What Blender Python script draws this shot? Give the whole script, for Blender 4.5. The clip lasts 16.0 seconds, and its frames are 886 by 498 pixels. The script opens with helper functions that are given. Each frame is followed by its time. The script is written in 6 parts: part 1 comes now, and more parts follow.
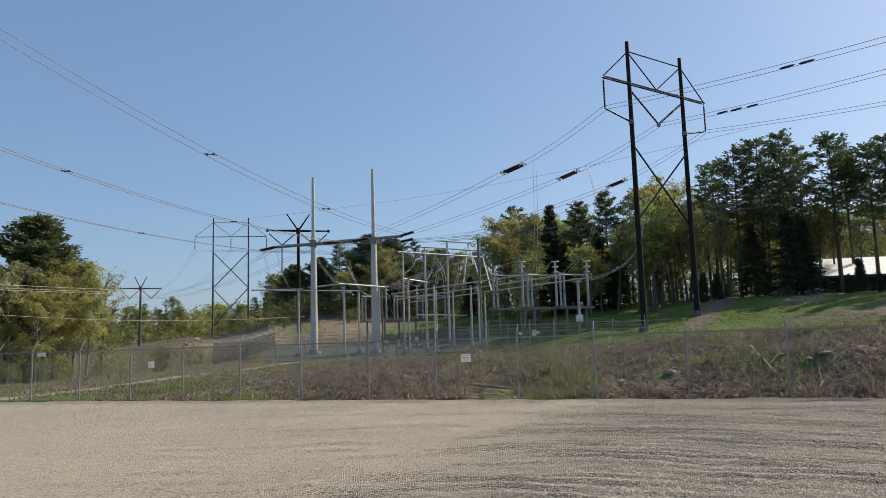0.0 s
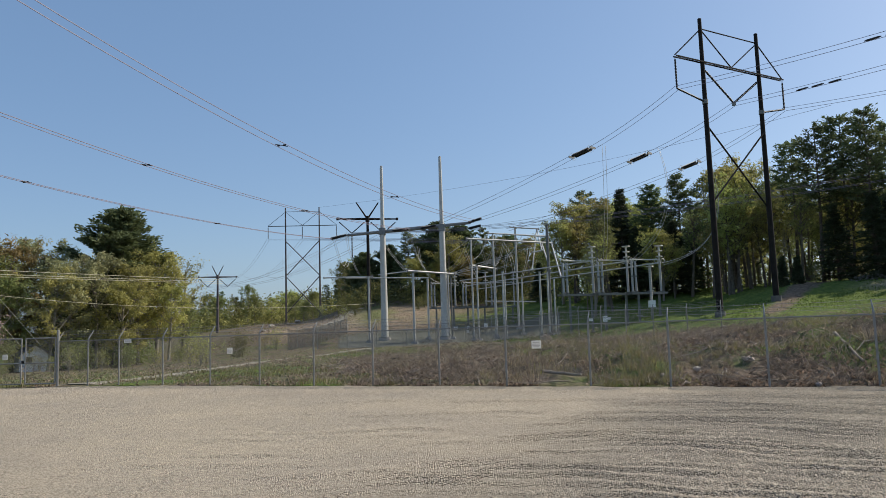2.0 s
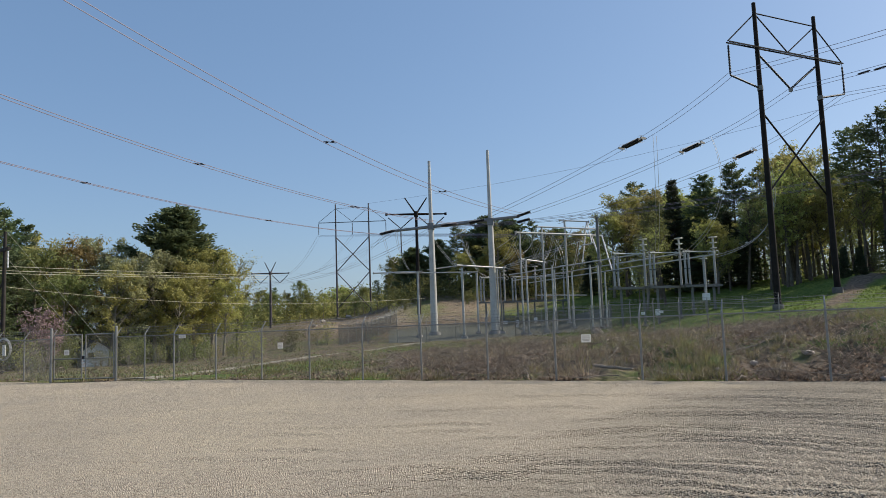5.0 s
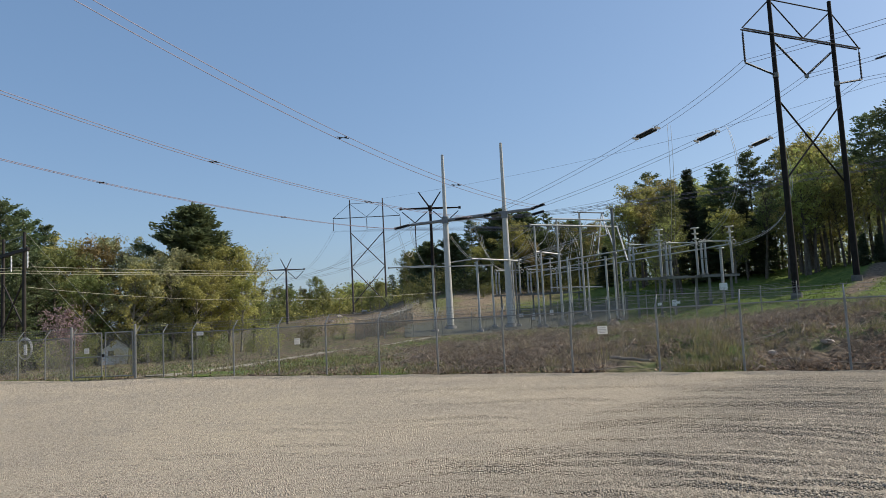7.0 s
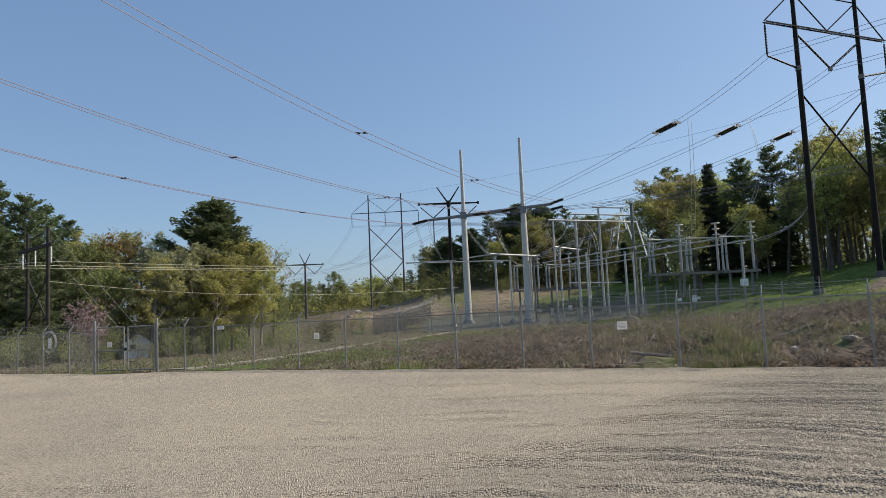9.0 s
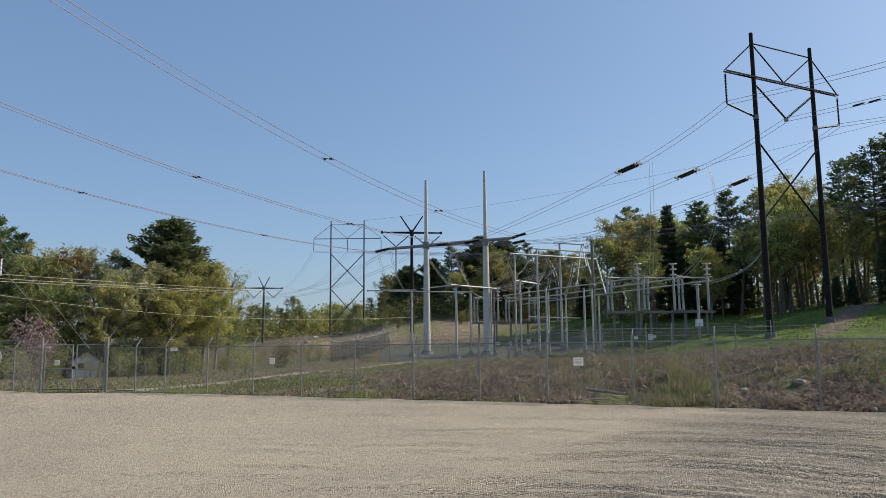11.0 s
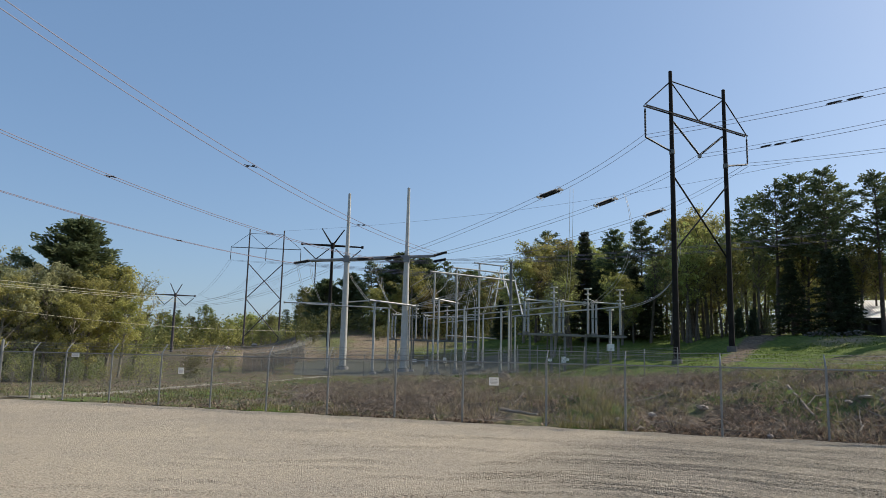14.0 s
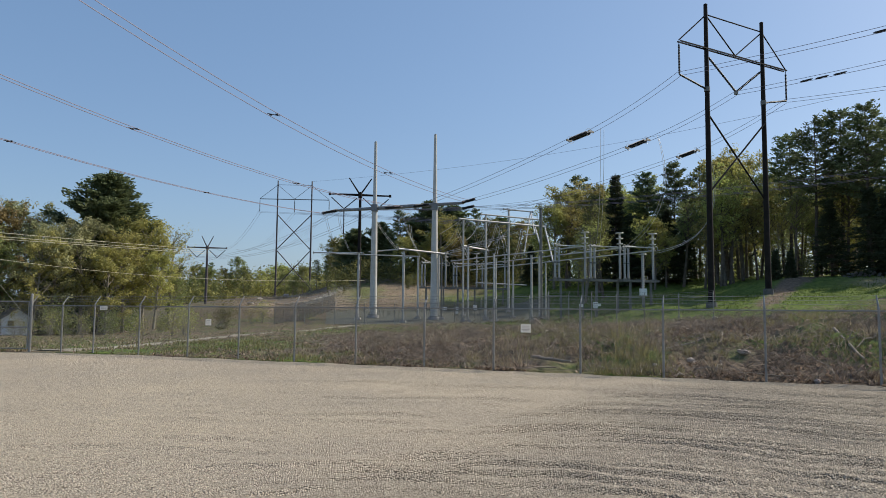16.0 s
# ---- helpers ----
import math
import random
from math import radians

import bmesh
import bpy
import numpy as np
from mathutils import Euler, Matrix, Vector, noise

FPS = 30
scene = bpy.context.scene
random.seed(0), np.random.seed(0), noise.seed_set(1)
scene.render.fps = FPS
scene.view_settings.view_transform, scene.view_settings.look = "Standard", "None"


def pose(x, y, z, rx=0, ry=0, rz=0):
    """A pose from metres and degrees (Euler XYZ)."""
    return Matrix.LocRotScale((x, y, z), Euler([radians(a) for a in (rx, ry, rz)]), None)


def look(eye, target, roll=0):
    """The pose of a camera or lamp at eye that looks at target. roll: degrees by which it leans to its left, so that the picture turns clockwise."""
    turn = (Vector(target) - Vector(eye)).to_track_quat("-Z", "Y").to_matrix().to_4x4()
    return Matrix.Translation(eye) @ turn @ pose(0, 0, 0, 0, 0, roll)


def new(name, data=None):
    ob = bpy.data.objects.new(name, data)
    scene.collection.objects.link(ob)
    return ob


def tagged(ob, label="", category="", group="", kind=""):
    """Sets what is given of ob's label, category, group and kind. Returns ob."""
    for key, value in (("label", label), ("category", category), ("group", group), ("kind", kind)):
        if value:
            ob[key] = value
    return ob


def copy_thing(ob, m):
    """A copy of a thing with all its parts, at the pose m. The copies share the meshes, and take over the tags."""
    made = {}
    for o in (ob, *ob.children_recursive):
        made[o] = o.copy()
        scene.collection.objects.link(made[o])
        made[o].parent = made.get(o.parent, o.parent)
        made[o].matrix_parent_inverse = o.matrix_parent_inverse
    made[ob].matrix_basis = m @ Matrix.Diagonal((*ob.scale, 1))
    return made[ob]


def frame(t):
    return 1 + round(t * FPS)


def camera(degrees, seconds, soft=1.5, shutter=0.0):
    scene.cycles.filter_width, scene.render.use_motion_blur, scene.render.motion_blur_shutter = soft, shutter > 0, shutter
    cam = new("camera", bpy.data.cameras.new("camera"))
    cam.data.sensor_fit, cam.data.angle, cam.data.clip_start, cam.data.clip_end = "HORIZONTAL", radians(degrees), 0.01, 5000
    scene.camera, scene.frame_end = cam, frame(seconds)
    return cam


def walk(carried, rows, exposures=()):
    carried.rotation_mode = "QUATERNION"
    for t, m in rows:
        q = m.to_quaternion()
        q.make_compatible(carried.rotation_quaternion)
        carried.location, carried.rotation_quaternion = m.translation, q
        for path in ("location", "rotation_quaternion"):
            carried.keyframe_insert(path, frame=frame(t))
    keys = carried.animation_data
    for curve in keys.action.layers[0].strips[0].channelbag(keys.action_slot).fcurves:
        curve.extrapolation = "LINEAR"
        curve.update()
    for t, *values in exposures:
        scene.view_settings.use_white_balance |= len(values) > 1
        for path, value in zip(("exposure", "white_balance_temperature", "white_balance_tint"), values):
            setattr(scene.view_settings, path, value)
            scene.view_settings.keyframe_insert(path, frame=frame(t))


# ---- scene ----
cam = camera(61.20, 16.0, 0.6)
WALK = [
    (0.0, pose(0.046, -0.064, 1.696, 97.157, 1.724, 0.856)),
    (0.5, pose(0.039, -0.037, 1.707, 96.569, 1.619, 1.795)),
    (1.0, pose(0.040, -0.034, 1.710, 96.187, 1.761, 2.914)),
    (1.5, pose(0.027, -0.033, 1.705, 96.244, 1.756, 4.715)),
    (2.0, pose(0.011, -0.056, 1.711, 96.282, 1.796, 6.091)),
    (2.5, pose(0.001, -0.052, 1.710, 95.899, 2.049, 6.933)),
    (3.0, pose(-0.022, -0.063, 1.709, 95.674, 2.203, 8.434)),
    (3.5, pose(-0.000, -0.000, 1.700, 95.986, 2.057, 9.374)),
    (4.0, pose(0.030, 0.082, 1.696, 96.066, 2.071, 9.619)),
    (6.5, pose(0.075, 0.120, 1.688, 95.728, 2.428, 10.761)),
    (7.0, pose(0.069, 0.118, 1.696, 95.579, 2.832, 11.124)),
    (7.5, pose(0.058, 0.128, 1.688, 95.276, 3.074, 11.442)),
    (8.0, pose(0.041, 0.124, 1.683, 95.015, 3.158, 12.196)),
    (10.5, pose(0.052, 0.047, 1.692, 96.757, 1.371, 11.486)),
    (11.0, pose(0.067, 0.027, 1.699, 97.459, 0.589, 9.338)),
    (11.5, pose(0.055, 0.038, 1.695, 98.141, 0.051, 7.518)),
    (12.0, pose(0.057, 0.017, 1.687, 98.633, -0.262, 5.691)),
    (12.5, pose(0.049, -0.004, 1.704, 98.727, -0.648, 4.363)),
    (13.0, pose(0.034, 0.029, 1.697, 98.852, -1.000, 3.595)),
    (13.5, pose(0.013, 0.027, 1.698, 98.977, -1.268, 3.159)),
    (14.0, pose(0.020, 0.044, 1.694, 98.773, -1.363, 2.956)),
    (14.5, pose(0.023, 0.042, 1.702, 97.864, -1.092, 2.923)),
    (15.0, pose(0.027, 0.066, 1.696, 96.766, -0.638, 3.594)),
    (15.5, pose(0.012, 0.143, 1.684, 95.778, -0.436, 4.595)),
    (16.0, pose(0.000, 0.900, 1.700, 94.772, -0.490, 5.290)),
]
walk(cam, WALK)

# ---- world and sun ----
SUN_AZ, SUN_EL = 62.0, 39.5          # degrees: from +y towards +x, and above the horizon
world = bpy.data.worlds.new("sky")
scene.world = world
world.use_nodes = True
wn = world.node_tree
sky = wn.nodes.new("ShaderNodeTexSky")
sky.sky_type, sky.sun_disc = "NISHITA", False
sky.sun_elevation, sky.sun_rotation = radians(SUN_EL), radians(SUN_AZ)
sky.air_density, sky.dust_density, sky.ozone_density, sky.altitude = 1.0, 1.8, 2.1, 300
wn.nodes["Background"].inputs["Strength"].default_value = 0.135
haze = wn.nodes.new("ShaderNodeMix")       # a light even haze evens the sky out
haze.data_type = "RGBA"
haze.inputs[0].default_value = 0.36
haze.inputs[7].default_value = (1.45, 2.74, 4.82, 1)
wn.links.new(sky.outputs["Color"], haze.inputs[6])
wn.links.new(haze.outputs[2], wn.nodes["Background"].inputs["Color"])
sun_data = bpy.data.lights.new("sun", "SUN")
sun_data.energy, sun_data.angle, sun_data.color = 5.0, radians(0.6), (1.0, 0.92, 0.79)
sun = new("sun", sun_data)
sa, se = radians(SUN_AZ), radians(SUN_EL)
sun.matrix_world = look((300 * math.sin(sa) * math.cos(se), 300 * math.cos(sa) * math.cos(se), 300 * math.sin(se)), (0, 0, 0))
scene.view_settings.exposure = 0.0


# ---- materials ----
def material(name, c1, c2, scale=2.0, rough=0.7, metal=0.0, bump=0.0, bump_scale=20.0, vary=0.0, translucent=0.0, spec=0.5, island=0.0):
    """Two tones mixed by noise at a real-world scale, a finer grain, and a relief."""
    m = bpy.data.materials.new(name)
    m.use_nodes = True
    nt = m.node_tree
    N, L = nt.nodes, nt.links
    p = N["Principled BSDF"]
    p.inputs["Roughness"].default_value, p.inputs["Metallic"].default_value = rough, metal
    p.inputs["Specular IOR Level"].default_value = spec
    tc = N.new("ShaderNodeTexCoord")
    n1 = N.new("ShaderNodeTexNoise")
    n1.inputs["Scale"].default_value, n1.inputs["Detail"].default_value = scale, 6
    n1.inputs["Roughness"].default_value = 0.65
    L.new(tc.outputs["Object"], n1.inputs["Vector"])
    ramp = N.new("ShaderNodeValToRGB")
    ramp.color_ramp.elements[0].position, ramp.color_ramp.elements[1].position = 0.35, 0.65
    ramp.color_ramp.elements[0].color, ramp.color_ramp.elements[1].color = (*c1, 1), (*c2, 1)
    L.new(n1.outputs["Fac"], ramp.inputs["Fac"])
    col = ramp.outputs["Color"]
    if vary or island:
        hsv = N.new("ShaderNodeHueSaturation")
        oi = N.new("ShaderNodeObjectInfo")
        val = N.new("ShaderNodeMath")
        val.operation = "MULTIPLY_ADD"
        val.inputs[1].default_value, val.inputs[2].default_value = vary, 1.0 - vary / 2
        L.new(oi.outputs["Random"], val.inputs[0])
        out = val.outputs[0]
        if island:
            ge = N.new("ShaderNodeNewGeometry")
            v2 = N.new("ShaderNodeMath")
            v2.operation = "MULTIPLY_ADD"
            v2.inputs[1].default_value = island
            L.new(ge.outputs["Random Per Island"], v2.inputs[0])
            L.new(out, v2.inputs[2])
            v3 = N.new("ShaderNodeMath")
            v3.operation = "SUBTRACT"
            v3.inputs[1].default_value = island / 2
            L.new(v2.outputs[0], v3.inputs[0])
            out = v3.outputs[0]
        L.new(out, hsv.inputs["Value"])
        hue = N.new("ShaderNodeMath")
        hue.operation = "MULTIPLY_ADD"
        hue.inputs[1].default_value, hue.inputs[2].default_value = 0.06 * min(1, vary * 2), 0.5 - 0.018 * min(1, vary * 2)
        L.new(oi.outputs["Random"], hue.inputs[0])
        L.new(hue.outputs[0], hsv.inputs["Hue"])
        L.new(col, hsv.inputs["Color"])
        col = hsv.outputs["Color"]
    L.new(col, p.inputs["Base Color"])
    if bump:
        n2 = N.new("ShaderNodeTexNoise")
        n2.inputs["Scale"].default_value, n2.inputs["Detail"].default_value = bump_scale, 5
        L.new(tc.outputs["Object"], n2.inputs["Vector"])
        b = N.new("ShaderNodeBump")
        b.inputs["Strength"].default_value, b.inputs["Distance"].default_value = bump, 0.02
        L.new(n2.outputs["Fac"], b.inputs["Height"])
        L.new(b.outputs["Normal"], p.inputs["Normal"])
    if translucent:
        tr = N.new("ShaderNodeBsdfTranslucent")
        L.new(col, tr.inputs["Color"])
        mix = N.new("ShaderNodeMixShader")
        mix.inputs[0].default_value = translucent
        L.new(p.outputs[0], mix.inputs[1])
        L.new(tr.outputs[0], mix.inputs[2])
        L.new(mix.outputs[0], N["Material Output"].inputs["Surface"])
    return m


M_GALV = material("galvanised_steel", (0.22, 0.215, 0.20), (0.31, 0.303, 0.285), 6, 0.55, 0.3, 0.1, 40)
M_CHAIN = material("weathered_wire", (0.16, 0.162, 0.154), (0.24, 0.243, 0.232), 3, 0.6, 0.3)
M_GREYPOLE = material("grey_steel_pole", (0.47, 0.455, 0.415), (0.57, 0.555, 0.51), 1.2, 0.55, 0.0, 0.05, 10)
M_ALU = material("aluminium_bus", (0.42, 0.41, 0.385), (0.54, 0.53, 0.50), 3, 0.5, 0.2)
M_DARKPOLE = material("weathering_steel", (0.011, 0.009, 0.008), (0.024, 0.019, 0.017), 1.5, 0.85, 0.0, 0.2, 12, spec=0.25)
# distance haze is put into this paler colour for the far poles
M_FARPOLE = material("hazed_weathering_steel", (0.085, 0.073, 0.072), (0.13, 0.113, 0.11), 1.5, 0.85, 0.0, 0.2, 12, spec=0.2)
M_ARM = material("dull_grey_steel", (0.17, 0.175, 0.18), (0.25, 0.255, 0.26), 2.0, 0.6)
M_JUMPER = material("bright_cable", (0.48, 0.46, 0.42), (0.60, 0.58, 0.53), 6, 0.5)
M_PADGRAVEL = material("pad_gravel", (0.065, 0.07, 0.052), (0.135, 0.135, 0.105), 5.0, 0.95, 0, 0.6, 14)
M_BLACK = material("black_polymer", (0.018, 0.018, 0.022), (0.03, 0.03, 0.035), 8, 0.6)
M_STAND = material("dull_dark_steel", (0.13, 0.13, 0.125), (0.20, 0.20, 0.19), 4, 0.6, 0.2)
M_PORC = material("grey_porcelain", (0.34, 0.335, 0.325), (0.44, 0.43, 0.42), 5, 0.35)
M_WIRE = material("aluminium_conductor", (0.20, 0.165, 0.20), (0.28, 0.235, 0.285), 8, 0.6, 0.2)
# sunlight on these wires is put into a brighter, yellower colour
M_BRIGHTWIRE = material("sunlit_conductor", (0.42, 0.39, 0.28), (0.52, 0.48, 0.34), 8, 0.5, 0.1)
M_CONCDARK = material("stained_concrete", (0.11, 0.105, 0.095), (0.18, 0.17, 0.155), 3, 0.9, 0, 0.3, 30)
M_CONC = material("concrete", (0.34, 0.33, 0.31), (0.45, 0.43, 0.41), 3, 0.85, 0, 0.3, 30)
M_WHITE = material("white_enamel", (0.76, 0.75, 0.73), (0.85, 0.84, 0.82), 4, 0.5)
M_SIGN = material("thin_white_plastic", (0.80, 0.78, 0.74), (0.88, 0.86, 0.82), 4, 0.5, translucent=0.5)
M_SIGNINK = material("faded_ink", (0.45, 0.42, 0.40), (0.55, 0.5, 0.48), 30, 0.7)
M_BARK = material("bark", (0.075, 0.058, 0.045), (0.155, 0.125, 0.10), 3, 0.9, 0, 0.5, 18, vary=0.3)
M_BARKGREY = material("grey_bark", (0.17, 0.145, 0.115), (0.30, 0.265, 0.22), 3, 0.9, 0, 0.5, 18, vary=0.3)
M_WOODPOLE = material("creosoted_pole", (0.018, 0.014, 0.011), (0.04, 0.032, 0.026), 2, 0.85, 0, 0.3, 20)
M_PINE = material("pine_needles", (0.112, 0.145, 0.068), (0.20, 0.235, 0.112), 0.5, 0.7, vary=0.3, translucent=0.3, island=0.5, spec=0.2)
M_SPRUCE = material("spruce_needles", (0.055, 0.070, 0.040), (0.098, 0.116, 0.064), 0.6, 0.7, vary=0.3, translucent=0.22, island=0.5, spec=0.2)
M_LEAF = material("spring_leaves", (0.30, 0.278, 0.086), (0.47, 0.43, 0.148), 0.35, 0.6, vary=0.5, translucent=0.45, island=0.35, spec=0.2)
M_LEAFGREEN = material("young_green_leaves", (0.165, 0.178, 0.058), (0.28, 0.275, 0.098), 0.35, 0.6, vary=0.45, translucent=0.45, island=0.35, spec=0.2)
M_PINK = material("pink_blossom", (0.27, 0.175, 0.165), (0.42, 0.30, 0.28), 1.0, 0.7, translucent=0.3, island=0.4)
M_GRASS = material("grass_blades", (0.095, 0.100, 0.036), (0.28, 0.262, 0.10), 0.5, 0.7, translucent=0.45, island=0.6, spec=0.2)
M_STRAW = material("dead_stalks", (0.25, 0.20, 0.125), (0.46, 0.38, 0.25), 0.4, 0.85, translucent=0.3, island=0.9, spec=0.2)
M_LAWN = material("lawn_blades", (0.070, 0.11, 0.022), (0.175, 0.225, 0.052), 0.5, 0.7, translucent=0.45, island=0.4, spec=0.2)
M_LITTER = material("dead_oak_leaves", (0.10, 0.068, 0.048), (0.44, 0.325, 0.235), 3.0, 0.85, translucent=0.25, island=0.9, spec=0.2)
M_WEED = material("yellow_green_weeds", (0.14, 0.135, 0.055), (0.33, 0.285, 0.13), 2.2, 0.7, translucent=0.45, island=0.6, spec=0.2)
M_LEAFPALE = material("pale_opening_leaves", (0.25, 0.245, 0.115), (0.40, 0.385, 0.20), 0.35, 0.6, vary=0.3, translucent=0.4, island=0.4, spec=0.2)
M_LEAFRUST = material("rusty_opening_leaves", (0.25, 0.195, 0.075), (0.40, 0.32, 0.13), 0.35, 0.6, vary=0.4, translucent=0.45, island=0.35, spec=0.2)
M_TWIG = material("bramble_twigs", (0.058, 0.043, 0.034), (0.45, 0.355, 0.265), 2.3, 0.85, translucent=0.2, island=1.0, spec=0.2)
M_SIDING = material("pale_siding", (0.78, 0.79, 0.80), (0.85, 0.86, 0.86), 2, 0.7)
M_ROOFDARK = material("asphalt_shingle", (0.10, 0.10, 0.11), (0.17, 0.17, 0.18), 4, 0.9)
M_ROOFMETAL = material("corrugated_metal", (0.74, 0.73, 0.71), (0.84, 0.83, 0.81), 1.5, 0.5, 0.1)
M_SHED = material("dark_boards", (0.03, 0.027, 0.025), (0.055, 0.048, 0.043), 2, 0.85)
M_GLASS = material("window_glass", (0.03, 0.035, 0.04), (0.04, 0.045, 0.05), 1, 0.08)
M_ROCK = material("field_stone", (0.32, 0.27, 0.235), (0.48, 0.415, 0.365), 3, 0.9, 0, 0.6, 14, vary=0.3)
M_LOG = material("weathered_log", (0.22, 0.18, 0.14), (0.36, 0.30, 0.24), 5, 0.9, 0, 0.5, 20)
M_SAND = material("sandy_track", (0.23, 0.205, 0.15), (0.33, 0.295, 0.225), 0.8, 0.95, 0, 0.5, 12)


def gravel_material():
    m = bpy.data.materials.new("crushed_gravel")
    m.use_nodes = True
    N, L = m.node_tree.nodes, m.node_tree.links
    p = N["Principled BSDF"]
    p.inputs["Roughness"].default_value, p.inputs["Specular IOR Level"].default_value = 0.95, 0.15
    tc = N.new("ShaderNodeTexCoord")
    vo = N.new("ShaderNodeTexVoronoi")
    vo.inputs["Scale"].default_value = 50
    L.new(tc.outputs["Object"], vo.inputs["Vector"])
    hs = N.new("ShaderNodeSeparateColor")
    L.new(vo.outputs["Color"], hs.inputs["Color"])
    r1 = N.new("ShaderNodeValToRGB")
    e = r1.color_ramp.elements
    e[0].position, e[0].color = 0.0, (0.41, 0.345, 0.262, 1)
    e[1].position, e[1].color = 1.0, (0.78, 0.68, 0.535, 1)
    L.new(hs.outputs["Red"], r1.inputs["Fac"])
    shaded_fines = N.new("ShaderNodeMapRange")        # dark dirt between the stones, also painting in the crevice shade
    shaded_fines.inputs["From Min"].default_value, shaded_fines.inputs["From Max"].default_value = 0.50, 0.95
    L.new(vo.outputs["Distance"], shaded_fines.inputs["Value"])
    dirt = N.new("ShaderNodeMix")
    dirt.data_type = "RGBA"
    dirt.inputs[7].default_value = (0.10, 0.08, 0.06, 1)
    L.new(shaded_fines.outputs[0], dirt.inputs[0])
    L.new(r1.outputs["Color"], dirt.inputs[6])
    big = N.new("ShaderNodeTexNoise")
    big.inputs["Scale"].default_value, big.inputs["Detail"].default_value = 0.22, 5
    L.new(tc.outputs["Object"], big.inputs["Vector"])
    r2 = N.new("ShaderNodeValToRGB")
    e = r2.color_ramp.elements
    e[0].position, e[0].color = 0.3, (0.84, 0.83, 0.83, 1)
    e[1].position, e[1].color = 0.7, (1.1, 1.07, 1.0, 1)
    L.new(big.outputs["Fac"], r2.inputs["Fac"])
    mx = N.new("ShaderNodeMix")
    mx.data_type, mx.blend_type = "RGBA", "MULTIPLY"
    mx.inputs[0].default_value = 1.0
    L.new(dirt.outputs[2], mx.inputs[6])
    L.new(r2.outputs["Color"], mx.inputs[7])
    # greyer multiply for the raked stones: their shade is put into the colour
    at = N.new("ShaderNodeAttribute")
    at.attribute_name = "coarse_shade"
    grey = N.new("ShaderNodeMix")
    grey.data_type, grey.blend_type = "RGBA", "MULTIPLY"
    grey.inputs[7].default_value = (0.58, 0.595, 0.62, 1)
    L.new(at.outputs["Fac"], grey.inputs[0])
    L.new(mx.outputs[2], grey.inputs[6])
    L.new(grey.outputs[2], p.inputs["Base Color"])
    b = N.new("ShaderNodeBump")
    b.inputs["Strength"].default_value, b.inputs["Distance"].default_value = 1.0, 0.04
    b.invert = True
    L.new(vo.outputs["Distance"], b.inputs["Height"])
    L.new(b.outputs["Normal"], p.inputs["Normal"])
    return m


def ground_material():
    """Soil, dead litter and grass; the attribute 'lush' says how green it grows."""
    m = bpy.data.materials.new("rough_ground")
    m.use_nodes = True
    N, L = m.node_tree.nodes, m.node_tree.links
    p = N["Principled BSDF"]
    p.inputs["Roughness"].default_value, p.inputs["Specular IOR Level"].default_value = 0.95, 0.1
    tc = N.new("ShaderNodeTexCoord")

    def noise_ramp(scale, a, b, lo=0.35, hi=0.65):
        n = N.new("ShaderNodeTexNoise")
        n.inputs["Scale"].default_value, n.inputs["Detail"].default_value, n.inputs["Roughness"].default_value = scale, 8, 0.7
        L.new(tc.outputs["Object"], n.inputs["Vector"])
        r = N.new("ShaderNodeValToRGB")
        r.color_ramp.elements[0].position, r.color_ramp.elements[1].position = lo, hi
        r.color_ramp.elements[0].color, r.color_ramp.elements[1].color = (*a, 1), (*b, 1)
        L.new(n.outputs["Fac"], r.inputs["Fac"])
        return n, r.outputs["Color"]
    _, brown = noise_ramp(3.2, (0.040, 0.030, 0.023), (0.30, 0.23, 0.165), 0.35, 0.70)
    _, green = noise_ramp(2.1, (0.045, 0.075, 0.018), (0.165, 0.215, 0.05), 0.32, 0.68)
    n3, _ = noise_ramp(0.28, (0, 0, 0), (1, 1, 1))
    at = N.new("ShaderNodeAttribute")
    at.attribute_name = "lush"
    add = N.new("ShaderNodeMath")
    add.operation = "ADD"
    L.new(at.outputs["Fac"], add.inputs[0])
    L.new(n3.outputs["Fac"], add.inputs[1])
    st = N.new("ShaderNodeMapRange")
    st.inputs["From Min"].default_value, st.inputs["From Max"].default_value = 0.85, 1.1
    L.new(add.outputs[0], st.inputs["Value"])
    mx = N.new("ShaderNodeMix")
    mx.data_type = "RGBA"
    L.new(st.outputs[0], mx.inputs[0])
    L.new(brown, mx.inputs[6])
    L.new(green, mx.inputs[7])
    _, tan = noise_ramp(1.1, (0.20, 0.145, 0.095), (0.50, 0.40, 0.29), 0.33, 0.68)
    sa2 = N.new("ShaderNodeAttribute")
    sa2.attribute_name = "sandy"
    mx2 = N.new("ShaderNodeMix")
    mx2.data_type = "RGBA"
    L.new(sa2.outputs["Fac"], mx2.inputs[0])
    L.new(mx.outputs[2], mx2.inputs[6])
    L.new(tan, mx2.inputs[7])
    L.new(mx2.outputs[2], p.inputs["Base Color"])
    n4 = N.new("ShaderNodeTexNoise")
    n4.inputs["Scale"].default_value, n4.inputs["Detail"].default_value = 5.0, 9
    L.new(tc.outputs["Object"], n4.inputs["Vector"])
    b = N.new("ShaderNodeBump")
    b.inputs["Strength"].default_value, b.inputs["Distance"].default_value = 0.8, 0.25
    L.new(n4.outputs["Fac"], b.inputs["Height"])
    L.new(b.outputs["Normal"], p.inputs["Normal"])
    return m


M_GRAVEL = gravel_material()
M_GROUND = ground_material()


